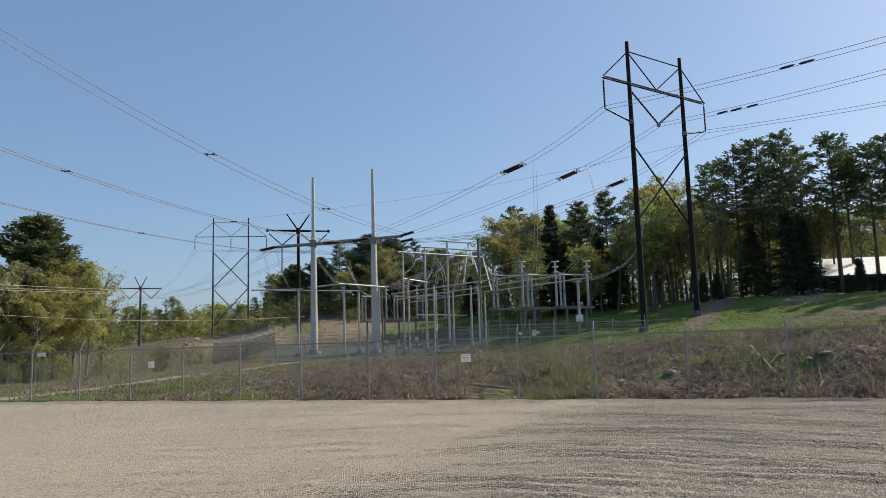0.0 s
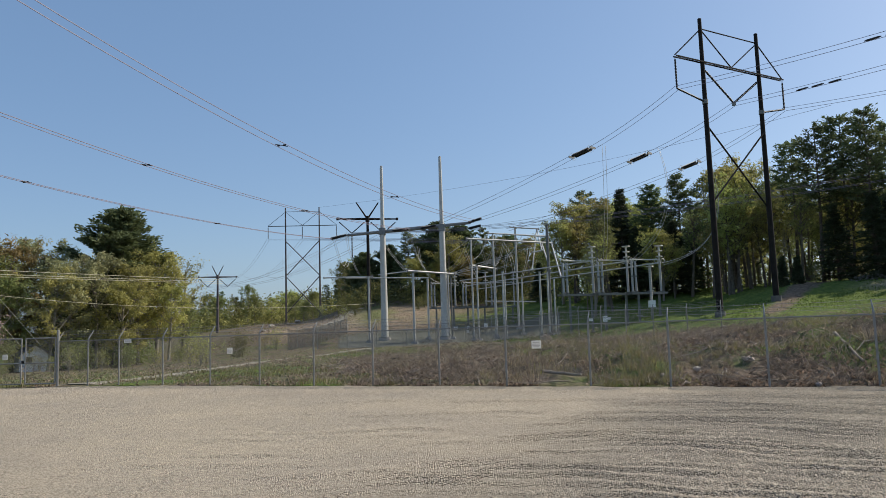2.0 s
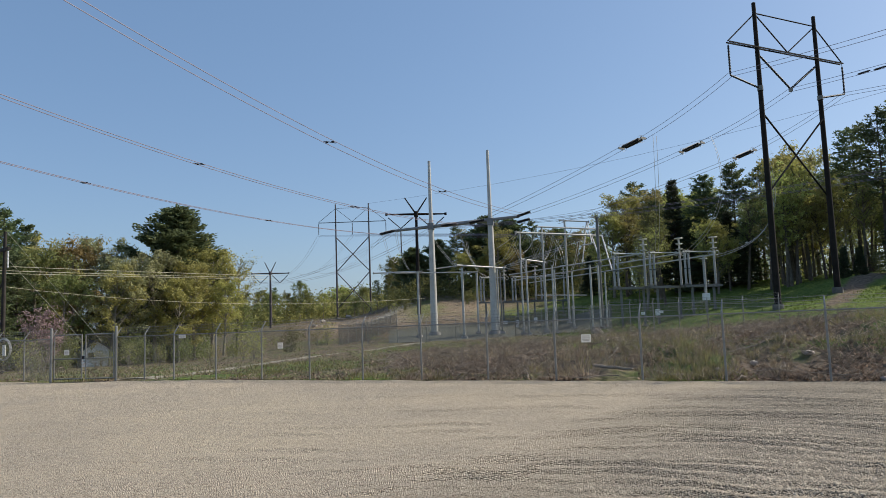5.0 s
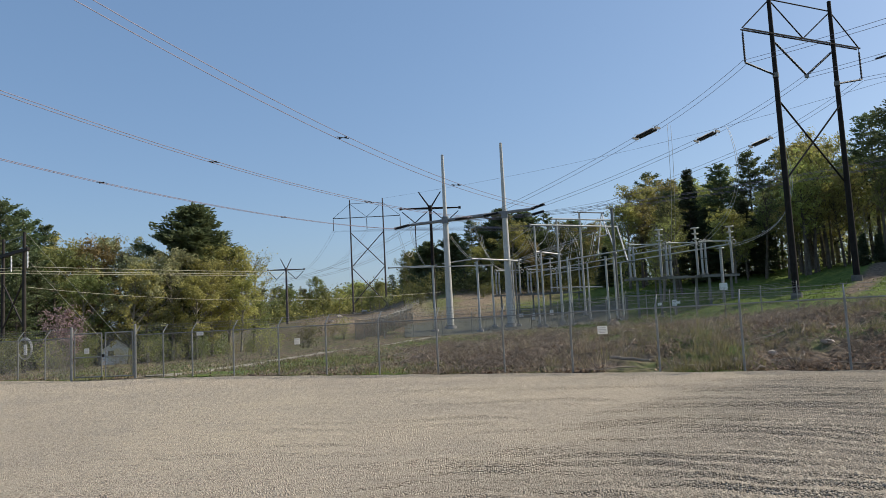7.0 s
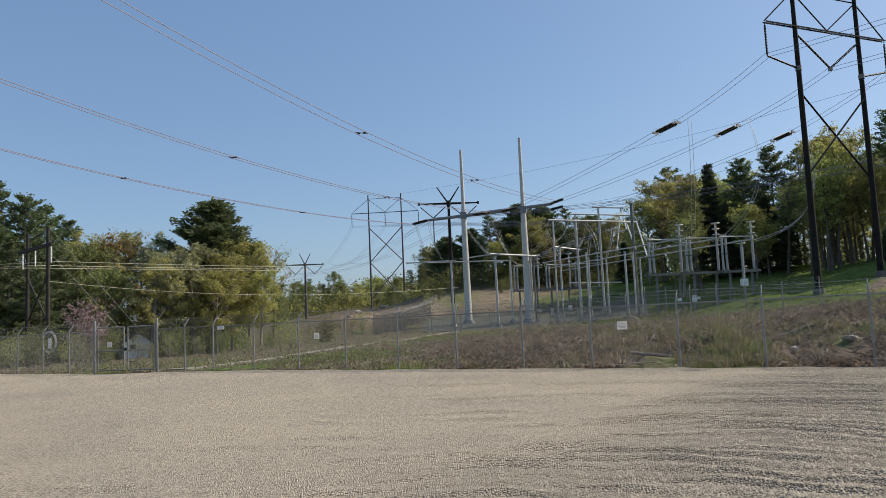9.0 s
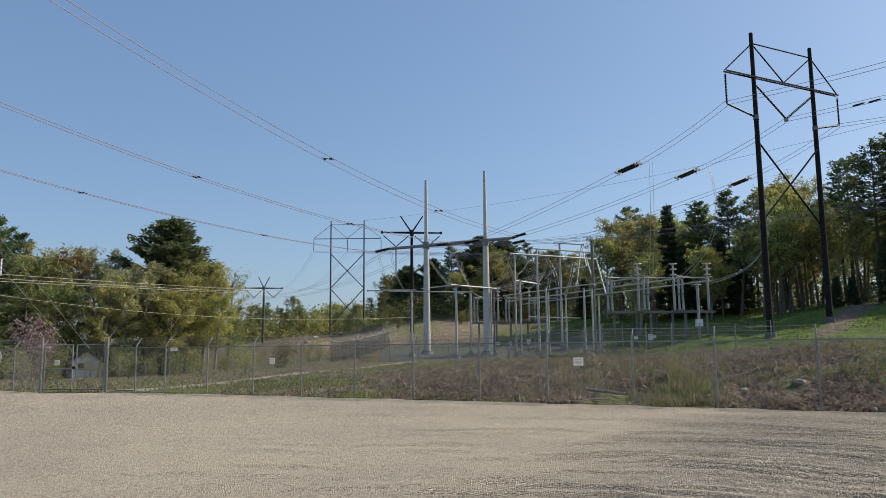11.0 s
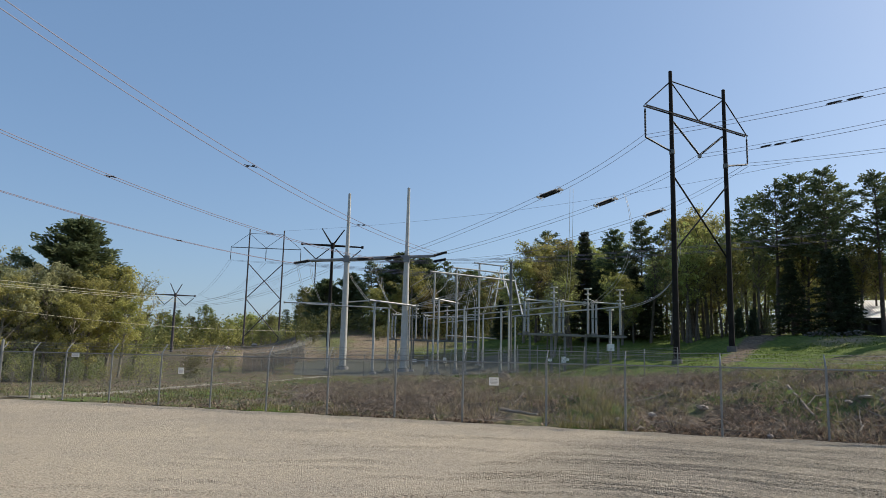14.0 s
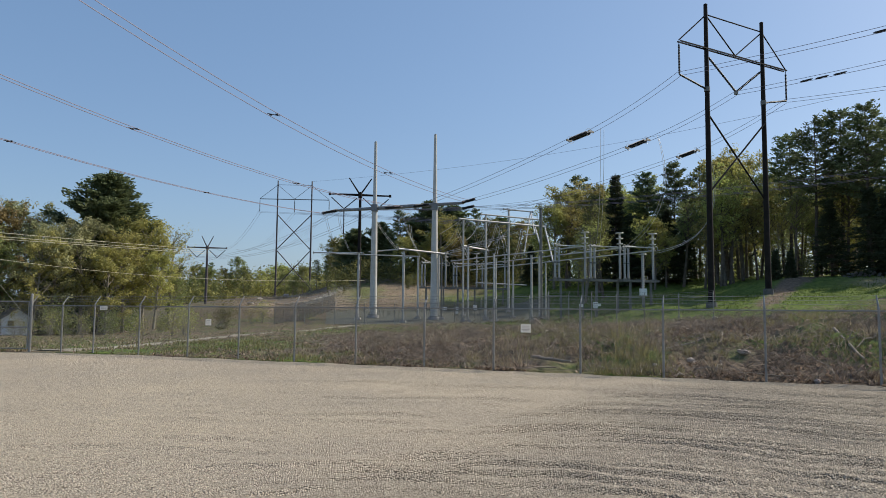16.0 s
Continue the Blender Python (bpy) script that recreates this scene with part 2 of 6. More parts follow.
# ---- mesh helpers ----
class Geo:
    """Vertices and faces of one mesh."""

    def __init__(self):
        self.v, self.f, self.smooth = [], [], True

    def ring(self, c, ax, r, n):
        ax = Vector(ax).normalized()
        up = Vector((0, 0, 1)) if abs(ax.z) < 0.9 else Vector((1, 0, 0))
        s = ax.cross(up).normalized()
        u = s.cross(ax)
        k = len(self.v)
        for i in range(n):
            a = 2 * math.pi * i / n
            self.v.append(tuple(Vector(c) + s * (r * math.cos(a)) + u * (r * math.sin(a))))
        return k

    def tube(self, pts, radii, n=8, caps=True):
        if not isinstance(radii, (list, tuple)):
            radii = [radii] * len(pts)
        pts = [Vector(p) for p in pts]
        prev = None
        for i, p in enumerate(pts):
            ax = pts[min(i + 1, len(pts) - 1)] - pts[max(i - 1, 0)]
            if ax.length < 1e-6:
                ax = pts[-1] - pts[0]
            k = self.ring(p, ax, radii[i], n)
            if prev is None:
                if caps:
                    self.f.append(tuple(k + j for j in range(n)))
            else:
                for j in range(n):
                    self.f.append((prev + j, prev + (j + 1) % n, k + (j + 1) % n, k + j))
            prev = k
        if caps:
            self.f.append(tuple(prev + j for j in reversed(range(n))))
        return self

    def box(self, c, size, m=None):
        k = len(self.v)
        m = m or Matrix.Identity(4)
        for sx, sy, sz in ((-1, -1, -1), (1, -1, -1), (1, 1, -1), (-1, 1, -1), (-1, -1, 1), (1, -1, 1), (1, 1, 1), (-1, 1, 1)):
            self.v.append(tuple(Vector(c) + (m @ Vector((sx * size[0] / 2, sy * size[1] / 2, sz * size[2] / 2)))))
        for q in ((3, 2, 1, 0), (4, 5, 6, 7), (0, 1, 5, 4), (1, 2, 6, 5), (2, 3, 7, 6), (3, 0, 4, 7)):
            self.f.append(tuple(k + j for j in q))
        return self

    def beam(self, a, b, w, h):
        """A box beam from a to b."""
        a, b = Vector(a), Vector(b)
        d = b - a
        m = d.to_track_quat("X", "Z").to_matrix().to_4x4()
        return self.box((a + b) / 2, (d.length, w, h), m)

    def face(self, *pts):
        k = len(self.v)
        self.v.extend(tuple(p) for p in pts)
        self.f.append(tuple(range(k, k + len(pts))))
        return self

    def mesh(self, name, mat):
        me = bpy.data.meshes.new(name)
        me.from_pydata(self.v, [], self.f)
        if self.smooth:
            me.polygons.foreach_set("use_smooth", [True] * len(me.polygons))
            me.set_sharp_from_angle(angle=radians(40))
        me.materials.append(mat)
        return me


def part(name, geo, mat, parent, label=""):
    ob = new(name, geo.mesh(name, mat))
    ob.parent = parent
    return tagged(ob, label)


def thing(name, at, label, category, group="", kind=""):
    """An Empty at the thing's base; its parts are built round it."""
    ob = new(name)
    ob.empty_display_size = 0.3
    ob.location = at
    return tagged(ob, label, category, group, kind)


def quads_mesh(name, V, mat, per=4):
    """One mesh from a numpy array of loose quads (n, 4, 3) or triangles."""
    V = np.asarray(V, dtype=np.float32)
    n = len(V)
    me = bpy.data.meshes.new(name)
    me.vertices.add(n * per)
    me.vertices.foreach_set("co", V.reshape(-1))
    me.loops.add(n * per)
    me.loops.foreach_set("vertex_index", np.arange(n * per, dtype=np.int32))
    me.polygons.add(n)
    me.polygons.foreach_set("loop_start", np.arange(0, n * per, per, dtype=np.int32))
    me.update(calc_edges=True)
    me.materials.append(mat)
    return me


# ---- terrain ----
AZ = [-60, -30, -18, -10, -3, 4, 12, 20, 30, 60]
DIST = [22, 26, 32, 40, 52, 70, 88, 110, 150, 250, 600]
HEIGHT = [
    [0, 0, -.1, -.2, -.4, -.9, -1.4, -1.5, -1, 1, 4],
    [0, 0, 0, -.1, -.25, -.8, -1.3, -1.4, -1, 1.5, 5],
    [0, 0, 0, 0, 0, -.1, .3, 1.4, 4, 6, 8],
    [0, .1, .2, .2, .2, .2, .3, 2.6, 8.6, 11.5, 14],
    [0, .3, .55, .5, .45, .45, .5, 2.4, 8.0, 11.5, 14],
    [0, .45, .8, .72, .6, .8, 1.0, 5, 8, 12, 15],
    [.1, .6, .95, .85, .35, 2.0, 3.2, 6.3, 8, 12, 15],
    [.2, .8, 1.25, 1.3, 1.0, 2.7, 5.4, 6.8, 8, 12, 15],
    [.3, .95, 1.5, 1.7, 2.1, 4.2, 5.5, 6.3, 8, 12, 15],
    [.3, .95, 1.5, 1.8, 2.2, 4.0, 5.0, 6, 8, 12, 15]]
TABLE = np.array(HEIGHT)


FENCE_X = [-37.1, -30.2, -24.0, -21.7, -17.35, -14.0, -12.05, 22.45]
FENCE_Y = [34.0, 31.9, 29.9, 28.65, 28.65, 28.0, 27.3, 15.45]


def fence_y(x):
    return np.interp(x, FENCE_X, FENCE_Y)


TRACK = [(-18.38, 28.62), (-18.28, 30.66), (-17.99, 33.59), (-18.17, 38.87), (-18.14, 44.37), (-18.18, 52.97), (-17.18, 61.65), (-16.00, 74.30), (-13.04, 85.01), (-6.66, 85.74)]
TRACK_X, TRACK_Y = [p[0] for p in TRACK], [p[1] for p in TRACK]


def clods(x, y):
    """Broken, lumpy soil: ridged waves in many directions."""
    z = 0
    for k, (w, a) in enumerate(((0.9, 0.10), (1.7, 0.085), (2.9, 0.07), (4.7, 0.05), (7.1, 0.03))):
        for j in range(2):
            t = 0.7 + 2.4 * k + 1.6 * j
            u = x * math.cos(t) + y * math.sin(t)
            v = y * math.cos(t) - x * math.sin(t)
            z = z + a * (np.abs(np.sin(w * u + 1.3 * np.sin(0.6 * w * v + k))) - 0.5)
    return z


def pad_mask(az, d):
    """1 on the levelled pad of the substation, fading to 0 round it."""
    return np.clip((az + 15) / 2, 0, 1) * np.clip((9 - az) / 2, 0, 1) * np.clip((d - 76) / 4, 0, 1) * np.clip((108 - d) / 4, 0, 1)


def terrain(x, y):
    """Height of the ground: level in the yard, rising beyond the fence."""
    x, y = np.asarray(x, float), np.asarray(y, float)
    az, d = np.degrees(np.arctan2(x, y)), np.hypot(x, y)
    fa = np.clip(np.interp(az, AZ, range(len(AZ))), 0, len(AZ) - 1.001)
    fd = np.clip(np.interp(d, DIST, range(len(DIST))), 0, len(DIST) - 1.001)
    ia, idd = fa.astype(int), fd.astype(int)
    ta, td = fa - ia, fd - idd
    ta = ta * ta * (3 - 2 * ta)
    z = (TABLE[ia, idd] * (1 - ta) + TABLE[ia + 1, idd] * ta) * (1 - td) + (TABLE[ia, idd + 1] * (1 - ta) + TABLE[ia + 1, idd + 1] * ta) * td
    past = np.where(np.abs(az) < 75, y - fence_y(x), d - 24)
    ramp = np.clip(past / 3.5, 0, 1)
    z = z * ramp * np.clip((150 - np.abs(az)) / 70, 0, 1)
    rough = clods(x, y) * np.clip(past / 1.5, 0, 1) * np.clip((200 - d) / 60, 0, 1) * np.where(az > -22, 1.0, 0.55) * (1 - 0.9 * pad_mask(az, d))
    bed = np.clip(1.6 - np.abs(x - np.interp(y, TRACK_Y, TRACK_X)) / 1.2, 0, 1) * (y < 84)
    heap = 0.26 * np.clip(np.sin(0.75 * x + 1.2 * np.sin(0.5 * y)) * np.sin(0.62 * y + 0.9 * np.sin(0.45 * x)) + 0.15, 0, 1) + 0.22 * np.clip(np.sin(1.9 * x + 0.8 * y), 0, 1) * np.clip(np.sin(1.5 * y - 0.7 * x), 0, 1)
    heap = heap * np.clip((az - 11) / 3, 0, 1) * np.clip(past / 6 - 0.2, 0, 1) * np.clip((50 - d) / 8, 0, 1) * (np.abs(az) < 75)
    return z + rough * (1 - 0.93 * bed) + heap


def ground_at(x, y):
    return float(terrain(x, y))


# fence line of the yard, from the gate to the right
POST_STEP = Vector((2.30, -0.79, 0))
POST_0 = Vector((-0.55, 23.35, 0))
FENCE_POSTS = (-13.92, -11.68, -9.51, -7.29, -5.04, -2.72, -0.56, 1.91, 4.06, 6.46, 8.88, 11.25, 13.6, 15.95, 18.3, 20.6, 22.45)
fence_pts = [POST_0 + POST_STEP * ((x - POST_0.x) / POST_STEP.x) for x in FENCE_POSTS]
left_pts = [Vector((-13.92, 27.94, 0)), Vector((-16.06, 28.56, 0)), Vector((-17.42, 28.65, 0)), Vector((-18.8, 28.8, 0))]
gate_pts = [Vector((-18.8, 28.8, 0)), Vector((-20.25, 28.75, 0)), Vector((-21.7, 28.65, 0))]
far_left = [Vector((-21.7, 28.65, 0)), Vector((-24.0, 29.9, 0)), Vector((-25.9, 30.5, 0)), Vector((-27.9, 31.2, 0)), Vector((-30.2, 31.9, 0)), Vector((-32.5, 32.6, 0)), Vector((-34.8, 33.3, 0)), Vector((-37.1, 34.0, 0))]


def spot(a, d, a0, d0, wa, wd):
    return np.exp(-((a - a0) / wa) ** 2 - ((d - d0) / wd) ** 2)


def lushness(x, y):
    """How green the bank grows: 0 in dead brush and litter, 1 in fresh grass and weeds."""
    a, d = np.degrees(np.arctan2(x, y)), np.hypot(x, y)
    a = a + 1.1 * np.sin(0.9 * x + 0.6 * y) + 0.7 * np.sin(2.3 * y - 1.4 * x)
    d = d + 0.9 * np.sin(1.1 * x - 0.7 * y) + 0.5 * np.sin(2.9 * x + 1.7 * y)
    g = 0.95 * spot(a, d, 7.5, 26, 3.6, 6) + 0.9 * spot(a, d, 1.5, 33, 3.2, 5) + 1.2 * spot(a, d, 20.5, 26.0, 4.5, 1.5) + 0.9 * np.clip((a - 17) / 2, 0, 1) * np.clip((d - 30) / 2.5, 0, 1) * np.clip((60 - d) / 8, 0, 1)
    g = g + 1.0 * spot(a, d, 28, 42, 5.5, 7) + 0.9 * spot(a, d, 21, 54, 5, 10) + 0.5 * spot(a, d, 13.5, 28, 1.6, 1.5)
    g = g + 0.8 * spot(a, d, -15, 25.5, 5, 2.2) + 0.9 * spot(a, d, -21, 36, 6, 7) + 0.7 * spot(a, d, -12, 58, 7, 12) + 0.55 * spot(a, d, -34, 45, 9, 20) + 0.5 * spot(a, d, -3, 52, 7, 10)
    return np.clip(g, 0, 1)


def build_ground():
    az = np.radians(np.concatenate([np.arange(-180, -50, 5), np.arange(-50, 42, 0.4), np.arange(42, 180, 5)]))
    rad = np.concatenate([[0.5, 8, 16], np.arange(18, 56, 0.22), np.geomspace(56, 200, 100), np.geomspace(210, 4000, 26)])
    A, Rr = np.meshgrid(az, rad)
    x, y = Rr * np.sin(A), Rr * np.cos(A)
    z = terrain(x, y)
    line = fence_y(x)
    z = np.where((y < line - 0.1) & (np.abs(A) < 1.3), -0.12, z)
    n, mcol = len(rad), len(az)
    V = np.stack([x, y, z], -1).reshape(-1, 3)
    F = [(i * mcol + j, i * mcol + (j + 1) % mcol, (i + 1) * mcol + (j + 1) % mcol, (i + 1) * mcol + j) for i in range(n - 1) for j in range(mcol)]
    F.append(tuple(range(mcol)))
    F = [f[::-1] for f in F]
    me = bpy.data.meshes.new("ground")
    me.from_pydata(V.tolist(), [], F)
    me.polygons.foreach_set("use_smooth", [True] * len(me.polygons))
    d, a = np.hypot(V[:, 0], V[:, 1]), np.degrees(np.arctan2(V[:, 0], V[:, 1]))
    lawn = np.clip((d - 58) / 8, 0, 1) * np.clip((a + 3) / 5, 0, 1) * np.clip((150 - d) / 20, 0, 1) * np.clip((23 - a) / 5, 0.3, 1)
    hill = np.clip((d - 95) / 10, 0, 1) * np.clip((-3 - a) / 3, 0, 1) * np.clip((a + 24) / 4, 0, 1)
    near = np.clip((66 - d) / 12, 0, 1) * (np.abs(a) < 60)
    # brown rocky band; the tree shadow across it is put into the colour
    strip = np.clip(1.4 - np.abs(a - 18.3 - 0.10 * (d - 74)) / 1.0, 0, 1) * np.clip((d - 62) / 6, 0, 1) * np.clip((98 - d) / 8, 0, 1)
    lush = 0.40 - 0.10 * hill + 0.5 * lawn + near * (0.46 * lushness(V[:, 0], V[:, 1]) - 0.12)
    lush = lush + 0.5 * spot(a, d, -11.8, 126, 1.8, 12) + 0.3 * spot(a, d, -5.0, 118, 2.5, 8)
    lush = np.where(d > 66, lush + 0.35 * np.clip((a - 20) / 3, 0, 1) * np.clip((90 - d) / 10, 0, 1), lush) - 0.6 * strip
    sandy = 0.9 * spot(a, d, 25.2, 82, 1.8, 5) + 0.10 * strip + 0.8 * spot(a, d, -13.2, 118, 1.2, 16) + 0.4 * spot(a, d, -8.5, 130, 3.2, 16) + 0.7 * spot(a, d, -17.5, 128, 3.0, 12) + 0.25 * hill * (0.5 + 0.5 * np.sin(0.31 * V[:, 0] + 0.9 * np.sin(0.23 * V[:, 1])))
    me.attributes.new("sandy", "FLOAT", "POINT").data.foreach_set("value", np.clip(sandy, 0, 1).astype(np.float32))
    at = me.attributes.new("lush", "FLOAT", "POINT")
    at.data.foreach_set("value", lush.astype(np.float32))
    me.materials.append(M_GROUND)
    tagged(new("ground", me), "uneven open ground of soil, dead litter and spring grass", "ground", kind="structure")


build_ground()


def build_pad():
    az, rad = np.radians(np.arange(-14.0, 3.4, 0.6)), np.arange(80.0, 104.1, 0.8)
    A, Rr = np.meshgrid(az, rad)
    wob = 0.8 * np.sin(A * 60) + 0.5 * np.sin(A * 151)
    Rr = Rr + wob * np.clip((86 - Rr) / 6, 0, 1)
    x, y = Rr * np.sin(A), Rr * np.cos(A)
    z = terrain(x, y) + 0.05
    n, m = x.shape
    F = [(i * m + j + 1, i * m + j, (i + 1) * m + j, (i + 1) * m + j + 1) for i in range(n - 1) for j in range(m - 1)]
    me = bpy.data.meshes.new("gravel_pad")
    me.from_pydata(np.stack([x, y, z], -1).reshape(-1, 3).tolist(), [], [f[::-1] for f in F])
    me.materials.append(M_PADGRAVEL)
    tagged(new("gravel_pad", me), "pale crushed stone pad under the substation steel", "gravel", kind="structure")


build_pad()


TURN_AT = (-3.0, -1.0)      # the middle of the arc that the vehicles drive


def worn(x, y, soft):
    """1 where tyres have raked the gravel rough, 0 on the smooth tan part."""
    edge = np.interp(y, [4, 7.1, 9.7, 13.1, 18, 26], [-4.8, -3.2, -1.6, -0.5, 1.6, 6.0]) + 0.25 * np.sin(1.3 * y) + 0.15 * np.sin(3.1 * y + x)
    return np.clip((x - edge) / soft, 0, 1), x - edge


def yard_height(x, y):
    """Gravel of the yard: arcs of raked tyre ruts on the worn part, finer streaks beyond."""
    w, past = worn(x, y, 1.0)
    w = w * np.clip((24 - y) / 8, 0.25, 1)
    dx, dy = x - TURN_AT[0], y - TURN_AT[1]
    wob = 0.22 * np.sin(0.5 * x + 0.3 * y) + 0.10 * np.sin(1.1 * y - 0.8 * x) + 0.04 * np.sin(3.1 * x + 1.1 * y) + 0.025 * np.sin(6.7 * x - 2.0 * y)
    r = np.hypot(dx, dy) + wob + 1.3 * np.exp(-np.clip(past, 0, 9) / 1.2)
    along = np.arctan2(dx, dy) * 10.0
    broken = np.clip(0.62 + 0.4 * np.sin(0.7 * along + 2.3 * r) + 0.35 * np.sin(1.5 * along - 3.9 * r + 1.0) + 0.25 * np.sin(3.3 * along + 5.0 * r), 0.22, 1)
    q = (r / 0.42) % 1.0
    ruts = 0.060 * w * broken * np.where(q < 0.22, q / 0.22, (1 - q) / 0.78)
    row = ((y - 0.06 * x + 0.3 * np.sin(0.25 * x) + 0.08 * np.sin(1.3 * x) + 0.04 * np.sin(3.9 * x)) / 0.8) % 1.0
    streak = 0.062 * (1 - w) * np.clip((x + 9) / 9, 0.06, 1) * np.clip(np.sin(0.35 * x + 2.2 * y) + 0.7 * np.sin(0.9 * x - 3.1 * y) + 0.4 * np.sin(2.3 * x + y), 0, 1) * np.where(row < 0.25, row / 0.25, (1 - row) / 0.75)
    soft = 0.012 * np.sin(1.9 * x + 0.7 * np.sin(1.3 * y)) * np.sin(1.6 * y + 0.8 * np.sin(0.9 * x))
    return ruts + streak + soft + 0.008 * np.sin(7.3 * x + 3 * np.sin(2.1 * y)) * np.sin(6.1 * y + 2 * np.sin(2.7 * x))


def build_yard():
    xs = np.concatenate([np.arange(-90, -24, 2.0), np.arange(-24, -6, 0.14), np.arange(-6, 14, 0.08), np.arange(14, 20, 0.14), np.arange(20, 60, 2.0)])
    ys = np.concatenate([np.arange(-60, 4, 2.0), np.arange(4, 19, 0.042), np.arange(19, 40, 0.14)])
    X, Y = np.meshgrid(xs, ys)
    line = fence_y(X) + 0.25 + 0.12 * np.sin(X * 1.7) + 0.08 * np.sin(X * 4.1)
    Z = yard_height(X, Y)
    edge = np.clip((line - Y) / 1.2, 0, 1)
    Z = Z * edge + 0.02 - 0.06 * (1 - edge)
    keep = Y <= line + 0.3
    idx = np.arange(X.size).reshape(X.shape)
    q = keep[:-1, :-1] & keep[1:, :-1] & keep[:-1, 1:] & keep[1:, 1:]
    F = np.stack([idx[:-1, :-1], idx[:-1, 1:], idx[1:, 1:], idx[1:, :-1]], -1)[q]
    V = np.stack([X, Y, Z], -1).reshape(-1, 3).astype(np.float32)
    me = bpy.data.meshes.new("gravel_yard")
    me.vertices.add(len(V))
    me.vertices.foreach_set("co", V.reshape(-1))
    me.loops.add(F.size)
    me.loops.foreach_set("vertex_index", F.reshape(-1).astype(np.int32))
    me.polygons.add(len(F))
    me.polygons.foreach_set("loop_start", np.arange(0, F.size, 4, dtype=np.int32))
    me.update(calc_edges=True)
    # how strongly that painted shade greys the gravel, weaker far off
    coarse_shade = (worn(X, Y, 3.0)[0] * np.clip((30 - Y) / 14, 0.4, 1)).astype(np.float32).reshape(-1)
    me.attributes.new("coarse_shade", "FLOAT", "POINT").data.foreach_set("value", coarse_shade)
    me.materials.append(M_GRAVEL)
    tagged(new("gravel_yard", me), "wide tan crushed gravel yard with tyre ruts", "gravel", kind="structure")


build_yard()


# ---- yard fence ----
FABRIC_H, FENCE_H = 1.80, 1.86


def chain_link(length, height, pitch=0.062, r=0.0034):
    """Woven wire: two sets of thin slanting wires, clipped to the panel."""
    Q = []
    for sgn in (1, -1):
        for k in np.arange(-height, length, pitch):
            a0, a1 = k, k + height
            s0, s1 = max(a0, 0), min(a1, length)
            if s1 - s0 < 0.02:
                continue
            z0, z1 = s0 - k, s1 - k
            if sgn < 0:
                z0, z1 = height - z0, height - z1
            for oy, ox in ((0.0, r), (r, 0.0)):
                Q.append([(s0 - ox, -oy + 0.002 * sgn, z0), (s0 + ox, oy + 0.002 * sgn, z0), (s1 + ox, oy + 0.002 * sgn, z1), (s1 - ox, -oy + 0.002 * sgn, z1)])
    return np.array(Q)


fabric_cache = {}


def fence_run(name, pts, label, group, arms=True, post_r=0.032, fabric_h=FABRIC_H, pitch=0.062, wire_r=0.0034, kind="", arm_dir=(0.25, 0.86)):
    base = pts[0].copy()
    base.z = ground_at(base.x, base.y)
    th = thing(name, base, label, "fence", group, kind)
    gs = [Vector((p.x, p.y, ground_at(p.x, p.y))) - base for p in pts]
    for i, g in enumerate(gs):
        ge = Geo().tube([g + Vector((0, 0, -0.3)), g + Vector((0, 0, fabric_h + 0.08))], post_r, 8)
        post = part("post", ge, M_GALV, th)
        if arms:
            top = g + Vector((0, 0, fabric_h + 0.06))
            ad = Vector((*arm_dir, 0)).normalized()
            ge = Geo()
            ge.tube([top, top + ad * 0.13 + Vector((0, 0, 0.17)), top + ad * 0.26 + Vector((0, 0, 0.33))], [0.024, 0.022, 0.016], 6)
            part("barb_arm", ge, M_GALV, post)
    for i in range(len(gs) - 1):
        a, b = gs[i], gs[i + 1]
        d = b - a
        L = round(d.length, 2)
        part("top_rail", Geo().tube([a + Vector((0, 0, fabric_h)), b + Vector((0, 0, fabric_h))], 0.021, 6), M_GALV, th)
        key = (L, fabric_h, pitch, wire_r)
        if key not in fabric_cache:
            fabric_cache[key] = quads_mesh("chain_link", chain_link(L, fabric_h - 0.04, pitch, wire_r), M_CHAIN)
        fab = new("chain_link", fabric_cache[key])
        fab.parent = th
        fab.matrix_local = Matrix.Translation(a + Vector((0, 0, 0.04))) @ Matrix.Rotation(math.atan2(d.y, d.x), 4, "Z") @ Matrix(((1, 0, 0, 0), (0, 1, 0, 0), (d.z / max(L, 0.1), 0, 1, 0), (0, 0, 0, 1)))
        if arms:
            ad = Vector((*arm_dir, 0)).normalized()
            for k in (0.35, 0.65, 0.97):
                o = Vector((0, 0, fabric_h + 0.06)) + ad * (0.26 * k) + Vector((0, 0, 0.33 * k))
                ge = Geo()
                n = 6
                pl = [a.lerp(b, j / n) + o - Vector((0, 0, 0.02 * math.sin(math.pi * j / n))) for j in range(n + 1)]
                ge.tube(pl, 0.0045, 3, False)
                for j in range(18):
                    c = a.lerp(b, (j + .5) / 18) + o
                    ge.tube([c + Vector((0, 0, -0.03)), c + Vector((0.02, 0, 0.03))], 0.004, 3, False)
                part("barbed_wire", ge, M_GALV, th)
    return th


fence_run("chain_link_fence", fence_pts, "galvanised chain-link fence with barbed wire along the gravel yard", "yard fence")
fence_run("chain_link_fence", left_pts, "galvanised chain-link fence section beside the gate", "yard fence")
fence_run("chain_link_fence", far_left, "galvanised chain-link fence section beyond the gate", "yard fence")


